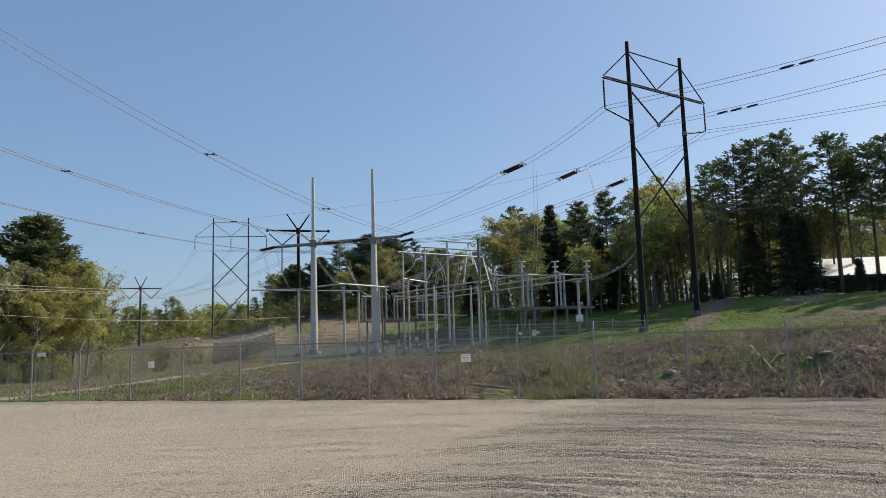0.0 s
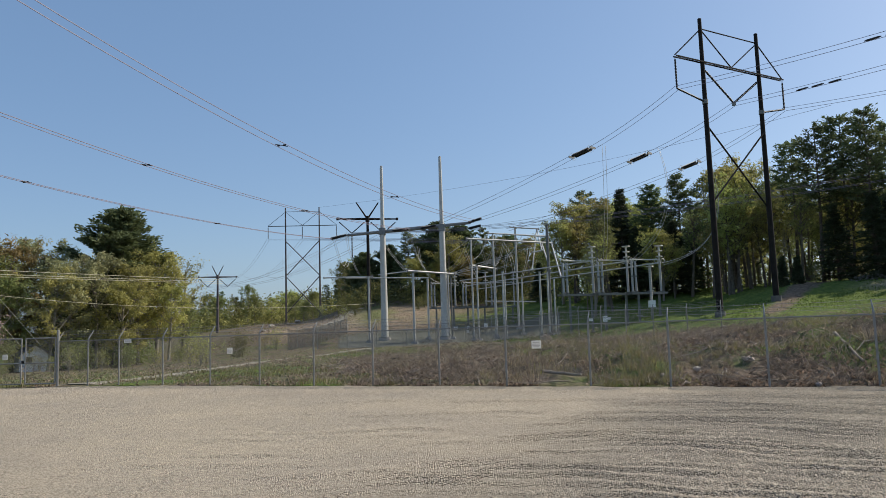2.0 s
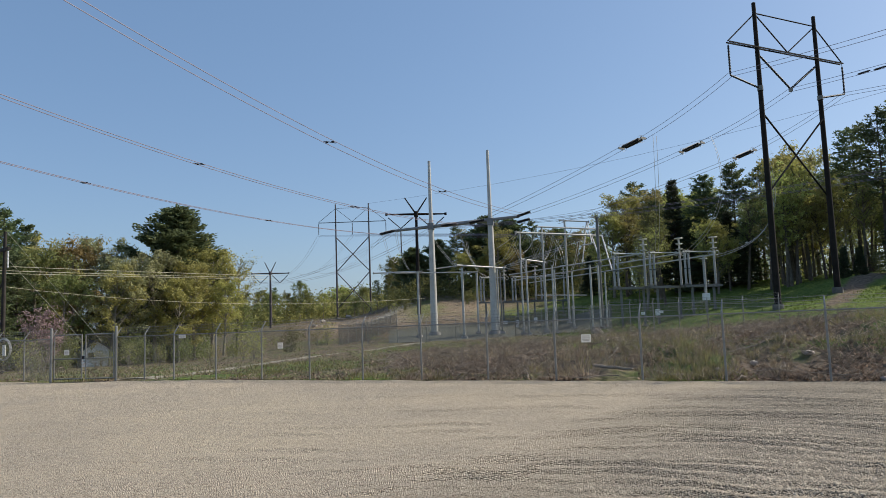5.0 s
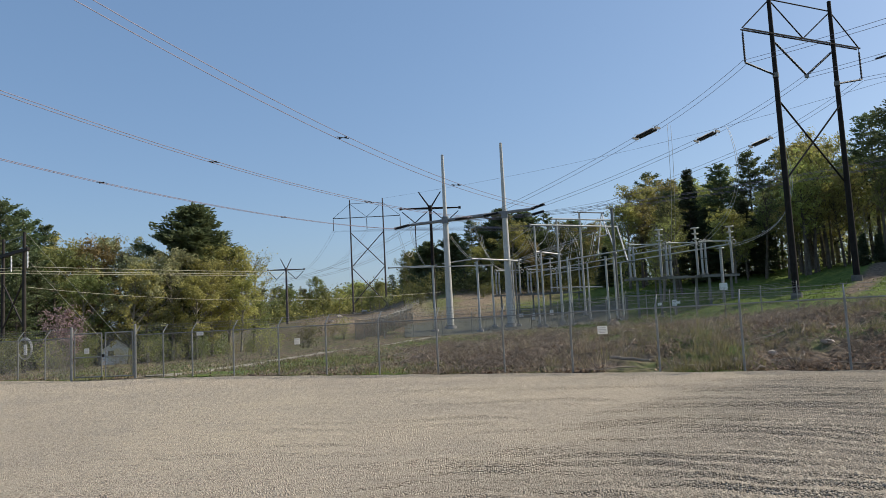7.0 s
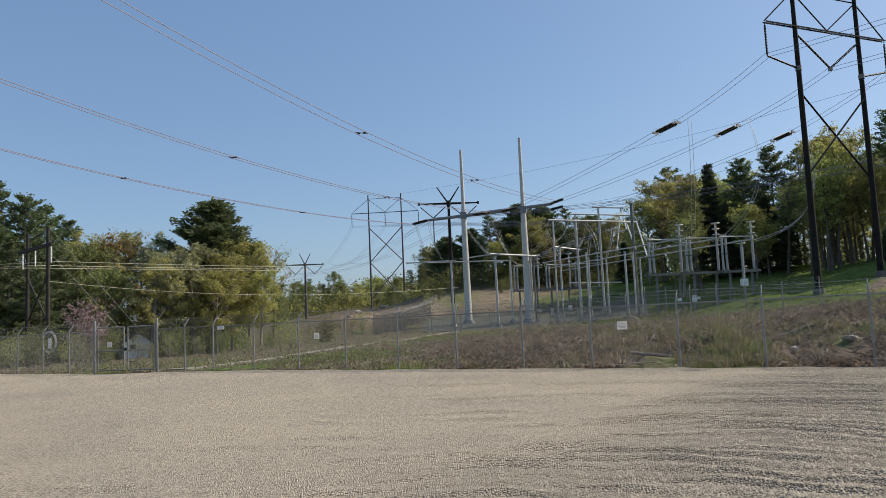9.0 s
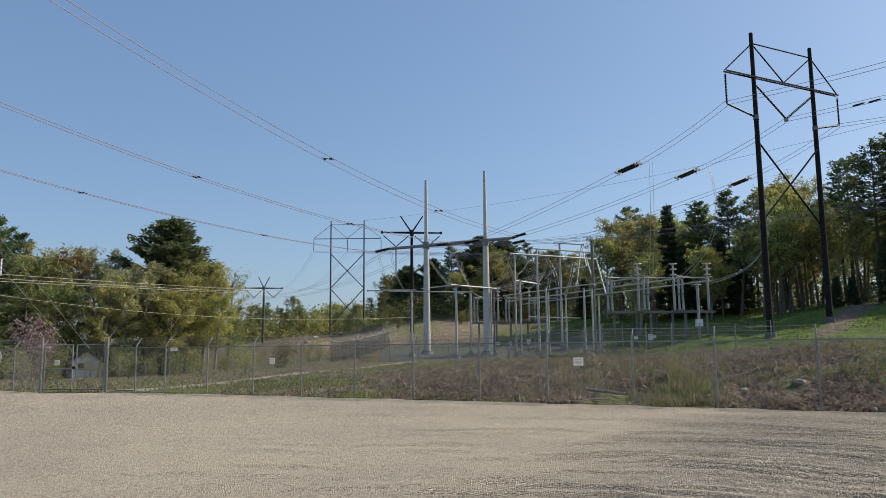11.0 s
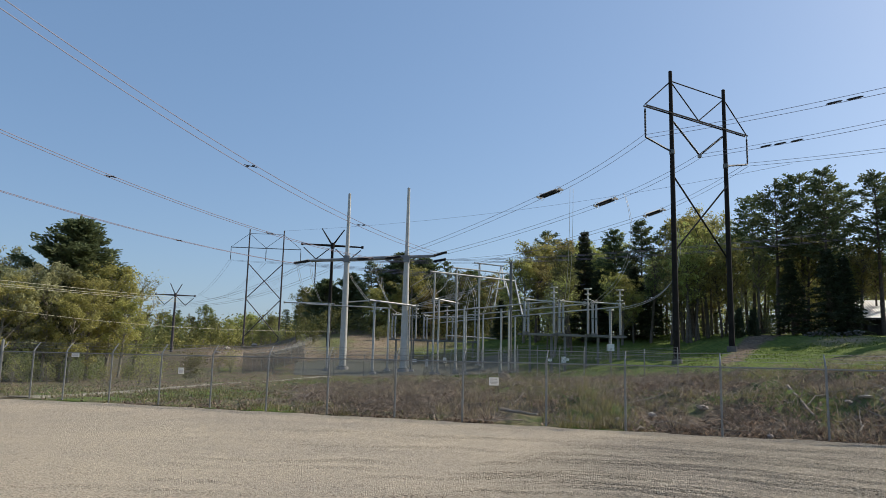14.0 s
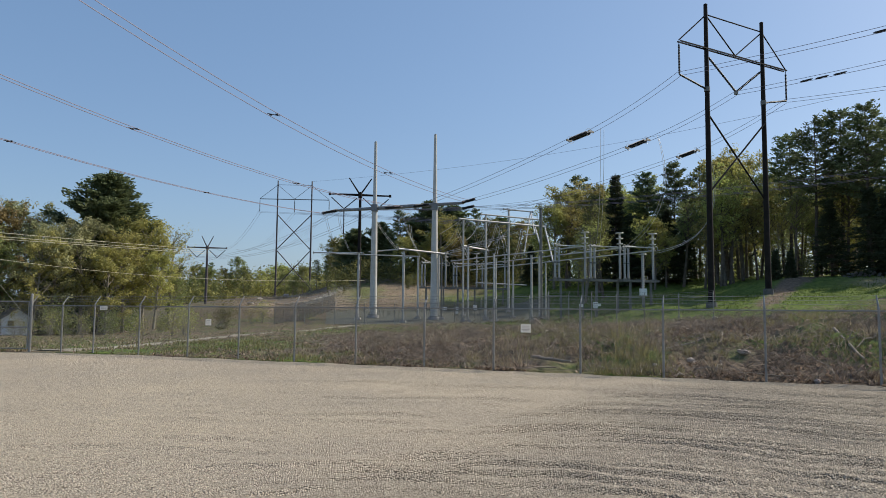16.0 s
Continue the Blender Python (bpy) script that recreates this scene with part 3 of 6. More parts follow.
def swing_gate():
    th = thing("swing_gate", (-20.25, 28.73, 0), "closed double chain-link swing gate with tall posts", "gate")
    for p in (Vector((-18.8, 28.78, 0)), Vector((-21.7, 28.63, 0))):
        g = Geo().tube([p - th.location + Vector((0, 0, -0.3)), p - th.location + Vector((0, 0, 2.22))], 0.055, 10)
        g.tube([p - th.location + Vector((0, 0, 2.22)), p - th.location + Vector((0, 0, 2.27))], [0.06, 0.02], 10)
        part("gate_post", g, M_GALV, th)
    for x0, x1 in ((0.09, 1.38), (-1.38, -0.09)):
        z0, z1 = 0.12, 1.95
        g = Geo()
        for a, b in (((x0, 0, z0), (x0, 0, z1)), ((x1, 0, z0), (x1, 0, z1)), ((x0, 0, z0), (x1, 0, z0)), ((x0, 0, z1), (x1, 0, z1)), ((x0, 0, 0.95), (x1, 0, 0.95))):
            g.tube([a, b], 0.026, 8)
        leaf = part("gate_leaf", g, M_GALV, th)
        fab = new("chain_link", quads_mesh("chain_link", chain_link(x1 - x0, z1 - z0), M_CHAIN))
        fab.parent, fab.location = leaf, (x0, 0, z0)
    part("latch", Geo().box((0, -0.03, 1.0), (0.08, 0.06, 0.13)), M_DARKPOLE, th)
    return th


swing_gate()


def fence_sign(at, w, h, label, ang):
    th = thing("fence_sign", at, label, "sign")
    m = Matrix.Rotation(ang, 4, "Z")
    part("plate", Geo().box((0, 0, 0), (w, 0.012, h), m), M_SIGN, th)
    for k, wd in ((0.28, 0.7), (0.05, 0.8), (-0.12, 0.8), (-0.28, 0.6)):
        part("text_bar", Geo().box(m @ Vector((0, -0.009, k * h)), (w * wd, 0.005, h * 0.07), m), M_SIGNINK, th)
    return th


FA = math.atan2(POST_STEP.y, POST_STEP.x)
fence_sign((0.38, 22.97, 1.23), 0.30, 0.24, "small white printed notice wired to the yard fence", FA)
fence_sign((-10.78, 26.80, 1.25), 0.25, 0.22, "small white printed notice wired to the fence", FA)
fence_sign((-21.0, 28.66, 1.22), 0.22, 0.22, "small white notice on the gate leaf", 0.03)
fence_sign((-15.6, 28.37, 1.72), 0.34, 0.14, "narrow white notice on the fence top", -0.2)


# ---- insulators and towers ----
def insulator(geo, a, b, r=0.13, core=0.05, sheds=12, n=8):
    """A ribbed string from a to b."""
    a, b = Vector(a), Vector(b)
    pts, rad = [a], [core]
    for i in range(sheds):
        for f, q in ((0.15, core), (0.5, r), (0.85, core)):
            pts.append(a.lerp(b, 0.03 + 0.94 * (i + f) / sheds))
            rad.append(q)
    pts.append(b)
    rad.append(core)
    return geo.tube(pts, rad, n)


def h_frame(left, right, zb, ztop, zarm, over, braces, label, scale_r=1.0, side_struts=True, steel=None, brace_r=0.08):
    """Two tall round poles, a crossarm with a peaked truss, cross braces and insulator strings."""
    steel = steel or M_DARKPOLE
    L, R = Vector((*left, 0)), Vector((*right, 0))
    d = (R - L).normalized()
    sep = (R - L).length
    side = Vector((-d.y, d.x, 0))
    zl = ground_at(*left)
    th = thing("h_frame_tower", (L.x, L.y, zl), label, "power pylon", "pylons")

    def at(s, z, o=0.0):
        return d * s + side * o + Vector((0, 0, z - zl))
    for s, p in ((0, left), (sep, right)):
        g = Geo().tube([at(s, ground_at(*p) - 1.0), at(s, zb + 2), at(s, ztop)], [0.30 * scale_r, 0.28 * scale_r, 0.17 * scale_r], 14)
        g.tube([at(s, ztop), at(s, ztop + 0.08)], [0.19 * scale_r, 0.12 * scale_r], 14)
        part("pole", g, steel, th)
        base = Geo().tube([at(s, ground_at(*p) - 0.5), at(s, ground_at(*p) + 0.45)], 0.46, 14)
        part("footing", base, M_CONCDARK, th)
    for o in (-0.16, 0.16):
        part("crossarm", Geo().beam(at(-over, zarm, o), at(sep + over, zarm, o), 0.07, 0.12), steel, th)
    apex = ztop - 0.95
    for a, b in (((0, apex), (-over, zarm + 0.1)), ((0, apex), (sep / 2, zarm + 0.1)), ((sep, apex), (sep / 2, zarm + 0.1)), ((sep, apex), (sep + over, zarm + 0.1)), ((0, apex + .05), (sep, apex + .05))):
        part("truss_strut", Geo().tube([at(*a), at(*b)], 0.06 * scale_r, 8), steel, th)
    for z0, z1 in braces:
        for a, b, o in ((0, sep, 0.13), (sep, 0, -0.13)):
            g = Geo().tube([at(a, z0, o), at(b, z1, o)], brace_r * scale_r, 8)
            part("cross_brace", g, steel, th)
    for s, leg in ((-over, 0), (sep + over, sep)):
        g = insulator(Geo(), at(s, zarm - 0.3), at(s, zarm - 2.9), 0.105, 0.07, 18)
        g.tube([at(s, zarm), at(s, zarm - 0.32)], 0.03, 6)
        part("insulator_string", g, M_BLACK, th)
        if side_struts:
            part("insulator_strut", insulator(Geo(), at(s, zarm - 2.95), at(leg, zarm - 3.7), 0.10, 0.075, 16), M_BLACK, th)
            part("clamp", Geo().tube([at(leg, zarm - 3.9), at(leg, zarm - 3.5)], 0.26, 12), M_STAND, th)
    if side_struts:
        for s in (0.3, sep - 0.3):
            part("insulator_string", insulator(Geo(), at(s, zarm - 0.75), at(sep / 2, zarm - 3.3), 0.115, 0.08, 20), M_BLACK, th)
        part("clamp", Geo().box(at(sep / 2, zarm - 3.4), (0.3, 0.3, 0.25)), M_GALV, th)
    else:
        part("insulator_string", insulator(Geo(), at(sep / 2, zarm - 0.2), at(sep / 2, zarm - 3.0), 0.13, 0.055, 14), M_BLACK, th)
    return th


TL, TR = (17.18, 67.86), (23.52, 72.58)
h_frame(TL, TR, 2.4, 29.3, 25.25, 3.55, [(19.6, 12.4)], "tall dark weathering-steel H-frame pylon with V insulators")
HL, HR = (-53.85, 167.5), (-46.2, 168.8)
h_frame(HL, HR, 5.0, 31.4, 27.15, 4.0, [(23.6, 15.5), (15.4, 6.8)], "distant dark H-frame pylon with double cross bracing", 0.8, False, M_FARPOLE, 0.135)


def y_pole(at2, zarm, half, horn, direction, label, steel, hanging=False):
    """A single dark pole with one long crossarm, two raised horns and V strings."""
    zb = ground_at(*at2)
    th = thing("y_top_pole", (at2[0], at2[1], zb), label, "power pole", "pylons")
    d = Vector((*direction, 0)).normalized()
    Z = Vector((0, 0, 1))
    h = zarm - zb
    part("pole", Geo().tube([Z * -1, Z * (h * .5), Z * (h + 0.3)], [0.32, 0.28, 0.2], 12), steel, th)
    part("collar", Geo().tube([Z * (h - 0.45), Z * (h + 0.45)], 0.34, 12), steel, th)
    part("crossarm", Geo().tube([d * -half + Z * h, Z * h, d * half + Z * h], [0.11, 0.2, 0.11], 8), steel, th)
    for s in (-1, 1):
        part("horn", Geo().tube([Z * h, d * (s * horn) + Z * (h + 2.7)], [0.14, 0.09], 8), steel, th)
        part("end_cap", Geo().tube([d * (s * half) + Z * (h - 0.2), d * (s * half) + Z * (h + 0.2)], 0.2, 8), steel, th)
        for u in (0.1, 0.95):
            part("insulator_string", insulator(Geo(), d * (s * half * u) + Z * (h - 0.5), d * (s * half * 0.53) + Z * (h - 2.3), 0.10, 0.07, 10), M_BLACK, th)
    if hanging:
        part("insulator_string", insulator(Geo(), d * (-half * 0.53) + Z * (h - 2.4), d * (-half * 0.53) + Z * (h - 6.3), 0.13, 0.07, 16), M_BLACK, th)
    return th


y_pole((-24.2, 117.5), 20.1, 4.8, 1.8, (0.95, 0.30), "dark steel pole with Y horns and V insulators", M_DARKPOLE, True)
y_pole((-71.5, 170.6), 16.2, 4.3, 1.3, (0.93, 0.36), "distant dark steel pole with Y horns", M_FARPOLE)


def dead_end_pair():
    """Two tapered grey steel poles carrying one long crossarm."""
    a2, b2 = (-16.95, 91.45), (-9.4, 90.51)
    zb = ground_at(*a2)
    th = thing("dead_end_structure", (*a2, zb), "pale grey tapered steel pole pair with a long crossarm", "power pylon", "pylons")
    A, B = Vector((0, 0, 0)), Vector((b2[0] - a2[0], b2[1] - a2[1], ground_at(*b2) - zb))
    d = Vector((B.x, B.y, 0)).normalized()
    for P, top in ((A, 22.6), (B, 23.2)):
        Z = Vector((0, 0, 1))
        zt = top - zb - P.z
        part("pole", Geo().tube([P - Z * 0.6, P + Z * 6, P + Z * 13.6, P + Z * 14.4, P + Z * zt], [0.47, 0.41, 0.33, 0.25, 0.17], 20), M_GREYPOLE, th)
        part("pole_cap", Geo().tube([P + Z * zt, P + Z * (zt + 0.12)], [0.19, 0.08], 12), M_GALV, th)
        part("footing", Geo().tube([P - Z * 0.8, P + Z * 0.35], 0.75, 18), M_CONC, th, "pale concrete footing")
        part("flange", Geo().tube([P + Z * 0.35, P + Z * 0.45], 0.62, 18), M_GALV, th)
        part("arm_bracket", Geo().box(P + Z * (14.35 - zb - P.z), (0.75, 0.75, 0.85)), M_ARM, th)
    z0, z1 = 14.15 - zb, 14.75 - zb
    part("crossarm", Geo().tube([d * -4.7 + Vector((0, 0, z0)), d * 3.8 + Vector((0, 0, (z0 + z1) / 2)), d * 11.2 + Vector((0, 0, z1))], [0.17, 0.26, 0.17], 10), M_ARM, th)
    for s, e, z, dz in ((-4.7, -6.8, z0, -0.35), (1.4, 3.4, z0 + 0.15, 0.12), (5.0, 6.9, z0 + 0.25, 0.2), (11.0, 12.6, z1, 0.4), (11.0, 12.5, z1 - 0.75, 0.3)):
        for o in (-0.22, 0.22):
            part("strain_insulator", insulator(Geo(), d * s + Vector((0, o - 0.3, z)), d * e + Vector((0, o - 0.3, z + dz)), 0.19, 0.10, 14), M_BLACK, th, "black strain insulator")
    return th


dead_end_pair()


# ---- conductors ----
def sag_line(pts, n=30):
    """A smooth line through two or three points (quadratic in between)."""
    P = [Vector(p) for p in pts]
    if len(P) == 2:
        m = (P[0] + P[1]) / 2 - Vector((0, 0, 0.02 * (P[1] - P[0]).length))
        P = [P[0], m, P[1]]
    s1 = (P[1] - P[0]).length / ((P[1] - P[0]).length + (P[2] - P[1]).length)
    out = []
    for i in range(n + 1):
        s = i / n
        l0 = (s - s1) * (s - 1) / (s1)
        l1 = s * (s - 1) / (s1 * (s1 - 1))
        l2 = s * (s - s1) / (1 - s1)
        out.append(P[0] * l0 + P[1] * l1 + P[2] * l2)
    return out


def conductor(pts, label, strands=2, gap=0.5, r=0.019, tilt=-0.22, spacers=(), dampers=(), mat=None, group="conductors"):
    line = sag_line(pts)
    base = line[0].copy()
    th = thing("overhead_conductor", base, label, "power line", group)
    d = (line[-1] - line[0]).normalized()
    side = d.cross(Vector((0, 0, 1))).normalized()
    for k in range(strands):
        o = side * ((k - (strands - 1) / 2) * gap) + Vector((0, 0, tilt * (k - (strands - 1) / 2)))
        part("strand", Geo().tube([p - base + o for p in line], r, 5, False), mat or M_WIRE, th)
    for s in spacers:
        i = min(int(s * 30), 29)
        c = line[i].lerp(line[i + 1], s * 30 - i) - base
        g = Geo().tube([c - side * gap * .6 - d * .35, c + side * gap * .6 + d * .35], 0.03, 6)
        g.box(c - side * gap * .5, (0.2, 0.08, 0.08)).box(c + side * gap * .5, (0.2, 0.08, 0.08))
        part("spacer", g, M_BLACK, th)
    for s in dampers:
        i = min(int(s * 30), 29)
        c = line[i].lerp(line[i + 1], s * 30 - i) - base
        part("damper", Geo().tube([c - side * gap / 2 - d * 0.6, c - side * gap / 2 - d * 0.4, c - side * gap / 2 + d * 0.4, c - side * gap / 2 + d * 0.6], [0.03, 0.075, 0.075, 0.03], 8), M_BLACK, th)
    return th


def inline_insulator(a, b):
    a, b = Vector(a), Vector(b)
    th = thing("strain_insulator", a, "black in-line strain insulator hung between conductors", "insulator", "strain insulators")
    d = (b - a).normalized()
    side = d.cross(Vector((0, 0, 1))).normalized()
    for o in (-0.24, 0.24):
        part("string", insulator(Geo(), d * 0.25 + side * o, (b - a) - d * 0.25 + side * o, 0.17, 0.09, 14), M_BLACK, th)
    for k in (0.0, 1.0):
        part("yoke", Geo().beam((b - a) * k - side * 0.4, (b - a) * k + side * 0.4, 0.1, 0.2), M_GALV, th)
        c = (b - a) * (0.08 if k == 0 else 0.92)
        part("corona_ring", Geo().tube([c + side * (0.5 * math.cos(q)) + Vector((0, 0, 0.36 * math.sin(q))) for q in np.linspace(0, 2 * math.pi, 13)], 0.014, 5, False), M_GALV, th)
    return th


conductor([(-5.20, 90.00, 14.90), (-18.96, 42.84, 16.08), (-32.71, -4.32, 25.75)], "twin-bundle conductor with dark spacers over the yard", gap=0.5, tilt=-0.2, r=0.024, spacers=(0.41, 0.225))
conductor([(-13.40, 91.00, 14.40), (-26.91, 44.67, 14.18), (-40.42, -1.65, 20.68)], "twin-bundle conductor with dark spacers over the yard", gap=0.32, tilt=-0.06, r=0.024, spacers=(0.452, 0.244))
conductor([(-23.40, 92.20, 13.80), (-35.20, 51.73, 13.43), (-47.01, 11.27, 17.58)], "twin-bundle conductor with dark spacers over the yard", gap=0.3, tilt=0.0, r=0.024, spacers=(0.517, 0.265))
conductor([(14.33, 65.74, 22.35), (28.15, 41.81, 18.99), (41.97, 17.88, 17.45)], "twin-bundle conductor running from the tall pylon", tilt=0.2, dampers=(0.33, 0.357))
conductor([(20.35, 70.22, 21.85), (32.27, 49.56, 19.66), (44.20, 28.90, 18.85)], "twin-bundle conductor running from the tall pylon", tilt=0.2, dampers=(0.153, 0.184, 0.218))
conductor([(26.36, 74.70, 22.30), (36.37, 57.37, 19.60), (46.37, 40.04, 17.86)], "twin-bundle conductor running from the tall pylon", tilt=0.2, dampers=())
conductor([(14.33, 65.74, 22.35), (10.90, 69.22, 20.46), (7.47, 72.69, 19.06)], "twin-bundle conductor sloping from the tall pylon")
conductor([(5.55, 74.64, 18.66), (-2.33, 82.62, 16.53), (-10.20, 90.60, 14.90)], "twin-bundle conductor sloping to the grey crossarm")
conductor([(20.35, 70.22, 21.85), (16.86, 72.96, 20.12), (13.38, 75.69, 18.89)], "twin-bundle conductor sloping from the tall pylon")
conductor([(11.55, 77.13, 18.39), (3.42, 83.52, 16.49), (-4.70, 89.90, 15.10)], "twin-bundle conductor sloping to the grey crossarm")
conductor([(26.36, 74.70, 22.30), (22.83, 77.52, 20.29), (19.30, 80.35, 18.78)], "twin-bundle conductor sloping from the tall pylon")
conductor([(17.59, 81.72, 18.31), (8.04, 89.36, 16.21), (-1.50, 97.00, 14.60)], "twin-bundle conductor sloping to the grey crossarm")
inline_insulator((7.47, 72.69, 19.06), (5.55, 74.64, 18.66))
inline_insulator((13.38, 75.69, 18.89), (11.55, 77.13, 18.39))
inline_insulator((19.30, 80.35, 18.78), (17.59, 81.72, 18.31))
conductor([(-46.20, 168.80, 31.40), (14.19, 119.16, 28.02), (36.20, 87.83, 26.09)], "single thin wire crossing far behind the pylon", strands=1)
conductor([(-33.12, 146.30, 21.97), (0.58, 120.00, 19.11), (20.06, 92.86, 18.99)], "single thin wire crossing behind the substation", strands=1)
conductor([(-57.79, 166.83, 24.10), (-87.79, 226.83, 21.10), (-117.79, 286.83, 26.10)], "distant conductor beyond the far pylon", r=0.02)
conductor([(-57.79, 166.83, 24.10), (-28.90, 141.41, 19.60), (2.00, 104.00, 13.00)], "distant conductor from the far pylon to the substation", r=0.02)
conductor([(-50.00, 168.16, 24.10), (-80.00, 228.16, 21.10), (-110.00, 288.16, 26.10)], "distant conductor beyond the far pylon", r=0.02)
conductor([(-50.00, 168.16, 24.10), (-25.00, 142.08, 19.60), (13.85, 104.00, 13.00)], "distant conductor from the far pylon to the substation", r=0.02)
conductor([(-42.31, 169.47, 24.20), (-72.31, 229.47, 21.20), (-102.31, 289.47, 26.20)], "distant conductor beyond the far pylon", r=0.02)
conductor([(-42.31, 169.47, 24.20), (-21.16, 142.73, 19.70), (25.55, 104.00, 13.00)], "distant conductor from the far pylon to the substation", r=0.02)
conductor([(-26.60, 116.74, 17.80), (-50.10, 143.27, 13.85), (-73.60, 169.80, 13.90)], "conductor between two dark Y-topped poles", r=0.022)
conductor([(-26.60, 116.74, 17.80), (3.40, 98.74, 15.80), (35.40, 80.74, 16.30)], "conductor from the dark pole into the substation", r=0.022)
conductor([(-73.60, 169.80, 13.90), (-103.60, 189.80, 11.40), (-133.60, 209.80, 10.90)], "distant conductor leaving the far pole", r=0.022)
conductor([(-21.80, 118.26, 17.80), (-45.60, 144.83, 13.85), (-69.40, 171.40, 13.90)], "conductor between two dark Y-topped poles", r=0.022)
conductor([(-21.80, 118.26, 17.80), (8.20, 100.26, 15.80), (40.20, 82.26, 16.30)], "conductor from the dark pole into the substation", r=0.022)
conductor([(-69.40, 171.40, 13.90), (-99.40, 191.40, 11.40), (-129.40, 211.40, 10.90)], "distant conductor leaving the far pole", r=0.022)
conductor([(-50.18, 55.83, 7.78), (-46.89, 69.79, 8.21), (-39.27, 95.33, 8.91)], "sunlit bare distribution wire", strands=1, r=0.02, mat=M_BRIGHTWIRE)
conductor([(-49.05, 56.82, 8.00), (-46.89, 69.79, 8.42), (-39.26, 95.33, 9.14)], "sunlit bare distribution wire", strands=1, r=0.02, mat=M_BRIGHTWIRE)
conductor([(-47.84, 57.85, 8.33), (-45.51, 70.70, 8.70), (-39.25, 95.33, 9.44)], "sunlit bare distribution wire", strands=1, r=0.02, mat=M_BRIGHTWIRE)
conductor([(-48.33, 57.44, 6.58), (-41.32, 85.65, 5.58), (-22.90, 115.76, 6.43)], "sunlit lower service wire", strands=1, r=0.016, mat=M_BRIGHTWIRE)
conductor([(-50.18, 55.83, 7.78), (-60.18, 47.83, 7.38), (-72.18, 38.83, 7.78)], "sunlit bare distribution wire beyond the pole", strands=1, r=0.02, mat=M_BRIGHTWIRE)
conductor([(-49.05, 56.82, 8.00), (-59.05, 48.82, 7.60), (-71.05, 39.82, 8.00)], "sunlit bare distribution wire beyond the pole", strands=1, r=0.02, mat=M_BRIGHTWIRE)
conductor([(-47.84, 57.85, 8.33), (-57.84, 49.85, 7.93), (-69.84, 40.85, 8.33)], "sunlit bare distribution wire beyond the pole", strands=1, r=0.02, mat=M_BRIGHTWIRE)


# ---- substation ----
NEAR_SET = [(7.67, 75.88), (11.20, 76.68), (14.58, 77.35)]
FAR_SET = [(-8.74, 102.81), (-4.52, 104.10), (-0.63, 105.21)]
BUSES = [((7.22, 76.66, 8.35), (-8.08, 99.29, 8.35)), ((10.73, 77.26, 8.20), (-8.40, 109.83, 8.20)), ((14.23, 78.72, 8.04), (-6.38, 114.82, 8.04)), ((-21.05, 88.53, 8.48), (-11.31, 91.30, 8.35)), ((-18.16, 94.27, 9.16), (-12.69, 87.08, 8.93))]
COLUMNS = [(-5.73, 87.81, 12.45, 0.13), (-3.27, 91.94, 13.51, 0.15), (-0.51, 96.00, 14.66, 0.17), (-5.03, 85.85, 9.11, 0.13), (-2.07, 83.97, 8.17, 0.12), (-1.89, 85.98, 7.80, 0.12), (2.02, 81.97, 7.82, 0.14), (2.89, 82.95, 7.85, 0.12), (3.49, 80.92, 6.95, 0.11), (-18.37, 89.13, 8.60, 0.17), (-12.49, 86.10, 8.58, 0.17), (-11.45, 91.29, 8.28, 0.16), (-9.04, 92.56, 8.74, 0.12), (-6.19, 94.80, 8.48, 0.12), (-3.09, 88.95, 9.14, 0.14), (0.07, 90.00, 7.85, 0.12)]
DARKCOLS = [(3.10, 83.94, 13.21, 0.165), (-8.51, 90.60, 8.44, 0.09)]
BEAMS = [((-6.26, 87.78, 12.55), (4.21, 94.91, 12.38), 0.13), ((-3.89, 91.92, 13.61), (3.37, 95.44, 13.35), 0.12), ((-1.15, 95.99, 14.77), (2.55, 96.97, 14.54), 0.11), ((-5.61, 85.82, 9.20), (-2.87, 89.95, 9.01), 0.11), ((-13.07, 86.01, 8.87), (-8.03, 90.65, 8.63), 0.14), ((4.00, 94.92, 12.40), (4.42, 83.88, 7.29), 0.11), ((2.81, 94.96, 12.32), (3.30, 83.93, 8.10), 0.11), ((2.27, 96.97, 14.48), (1.42, 92.99, 8.97), 0.10), ((2.34, 96.97, 14.48), (2.68, 91.96, 11.16), 0.10), ((1.46, 91.99, 11.02), (2.68, 91.96, 11.16), 0.10), ((-25.12, 93.69, 9.01), (-17.90, 89.22, 8.59), 0.11), ((-4.93, 100.88, 5.57), (1.87, 102.98, 5.36), 0.10)]
VT_AT = (12.91, 76.92)
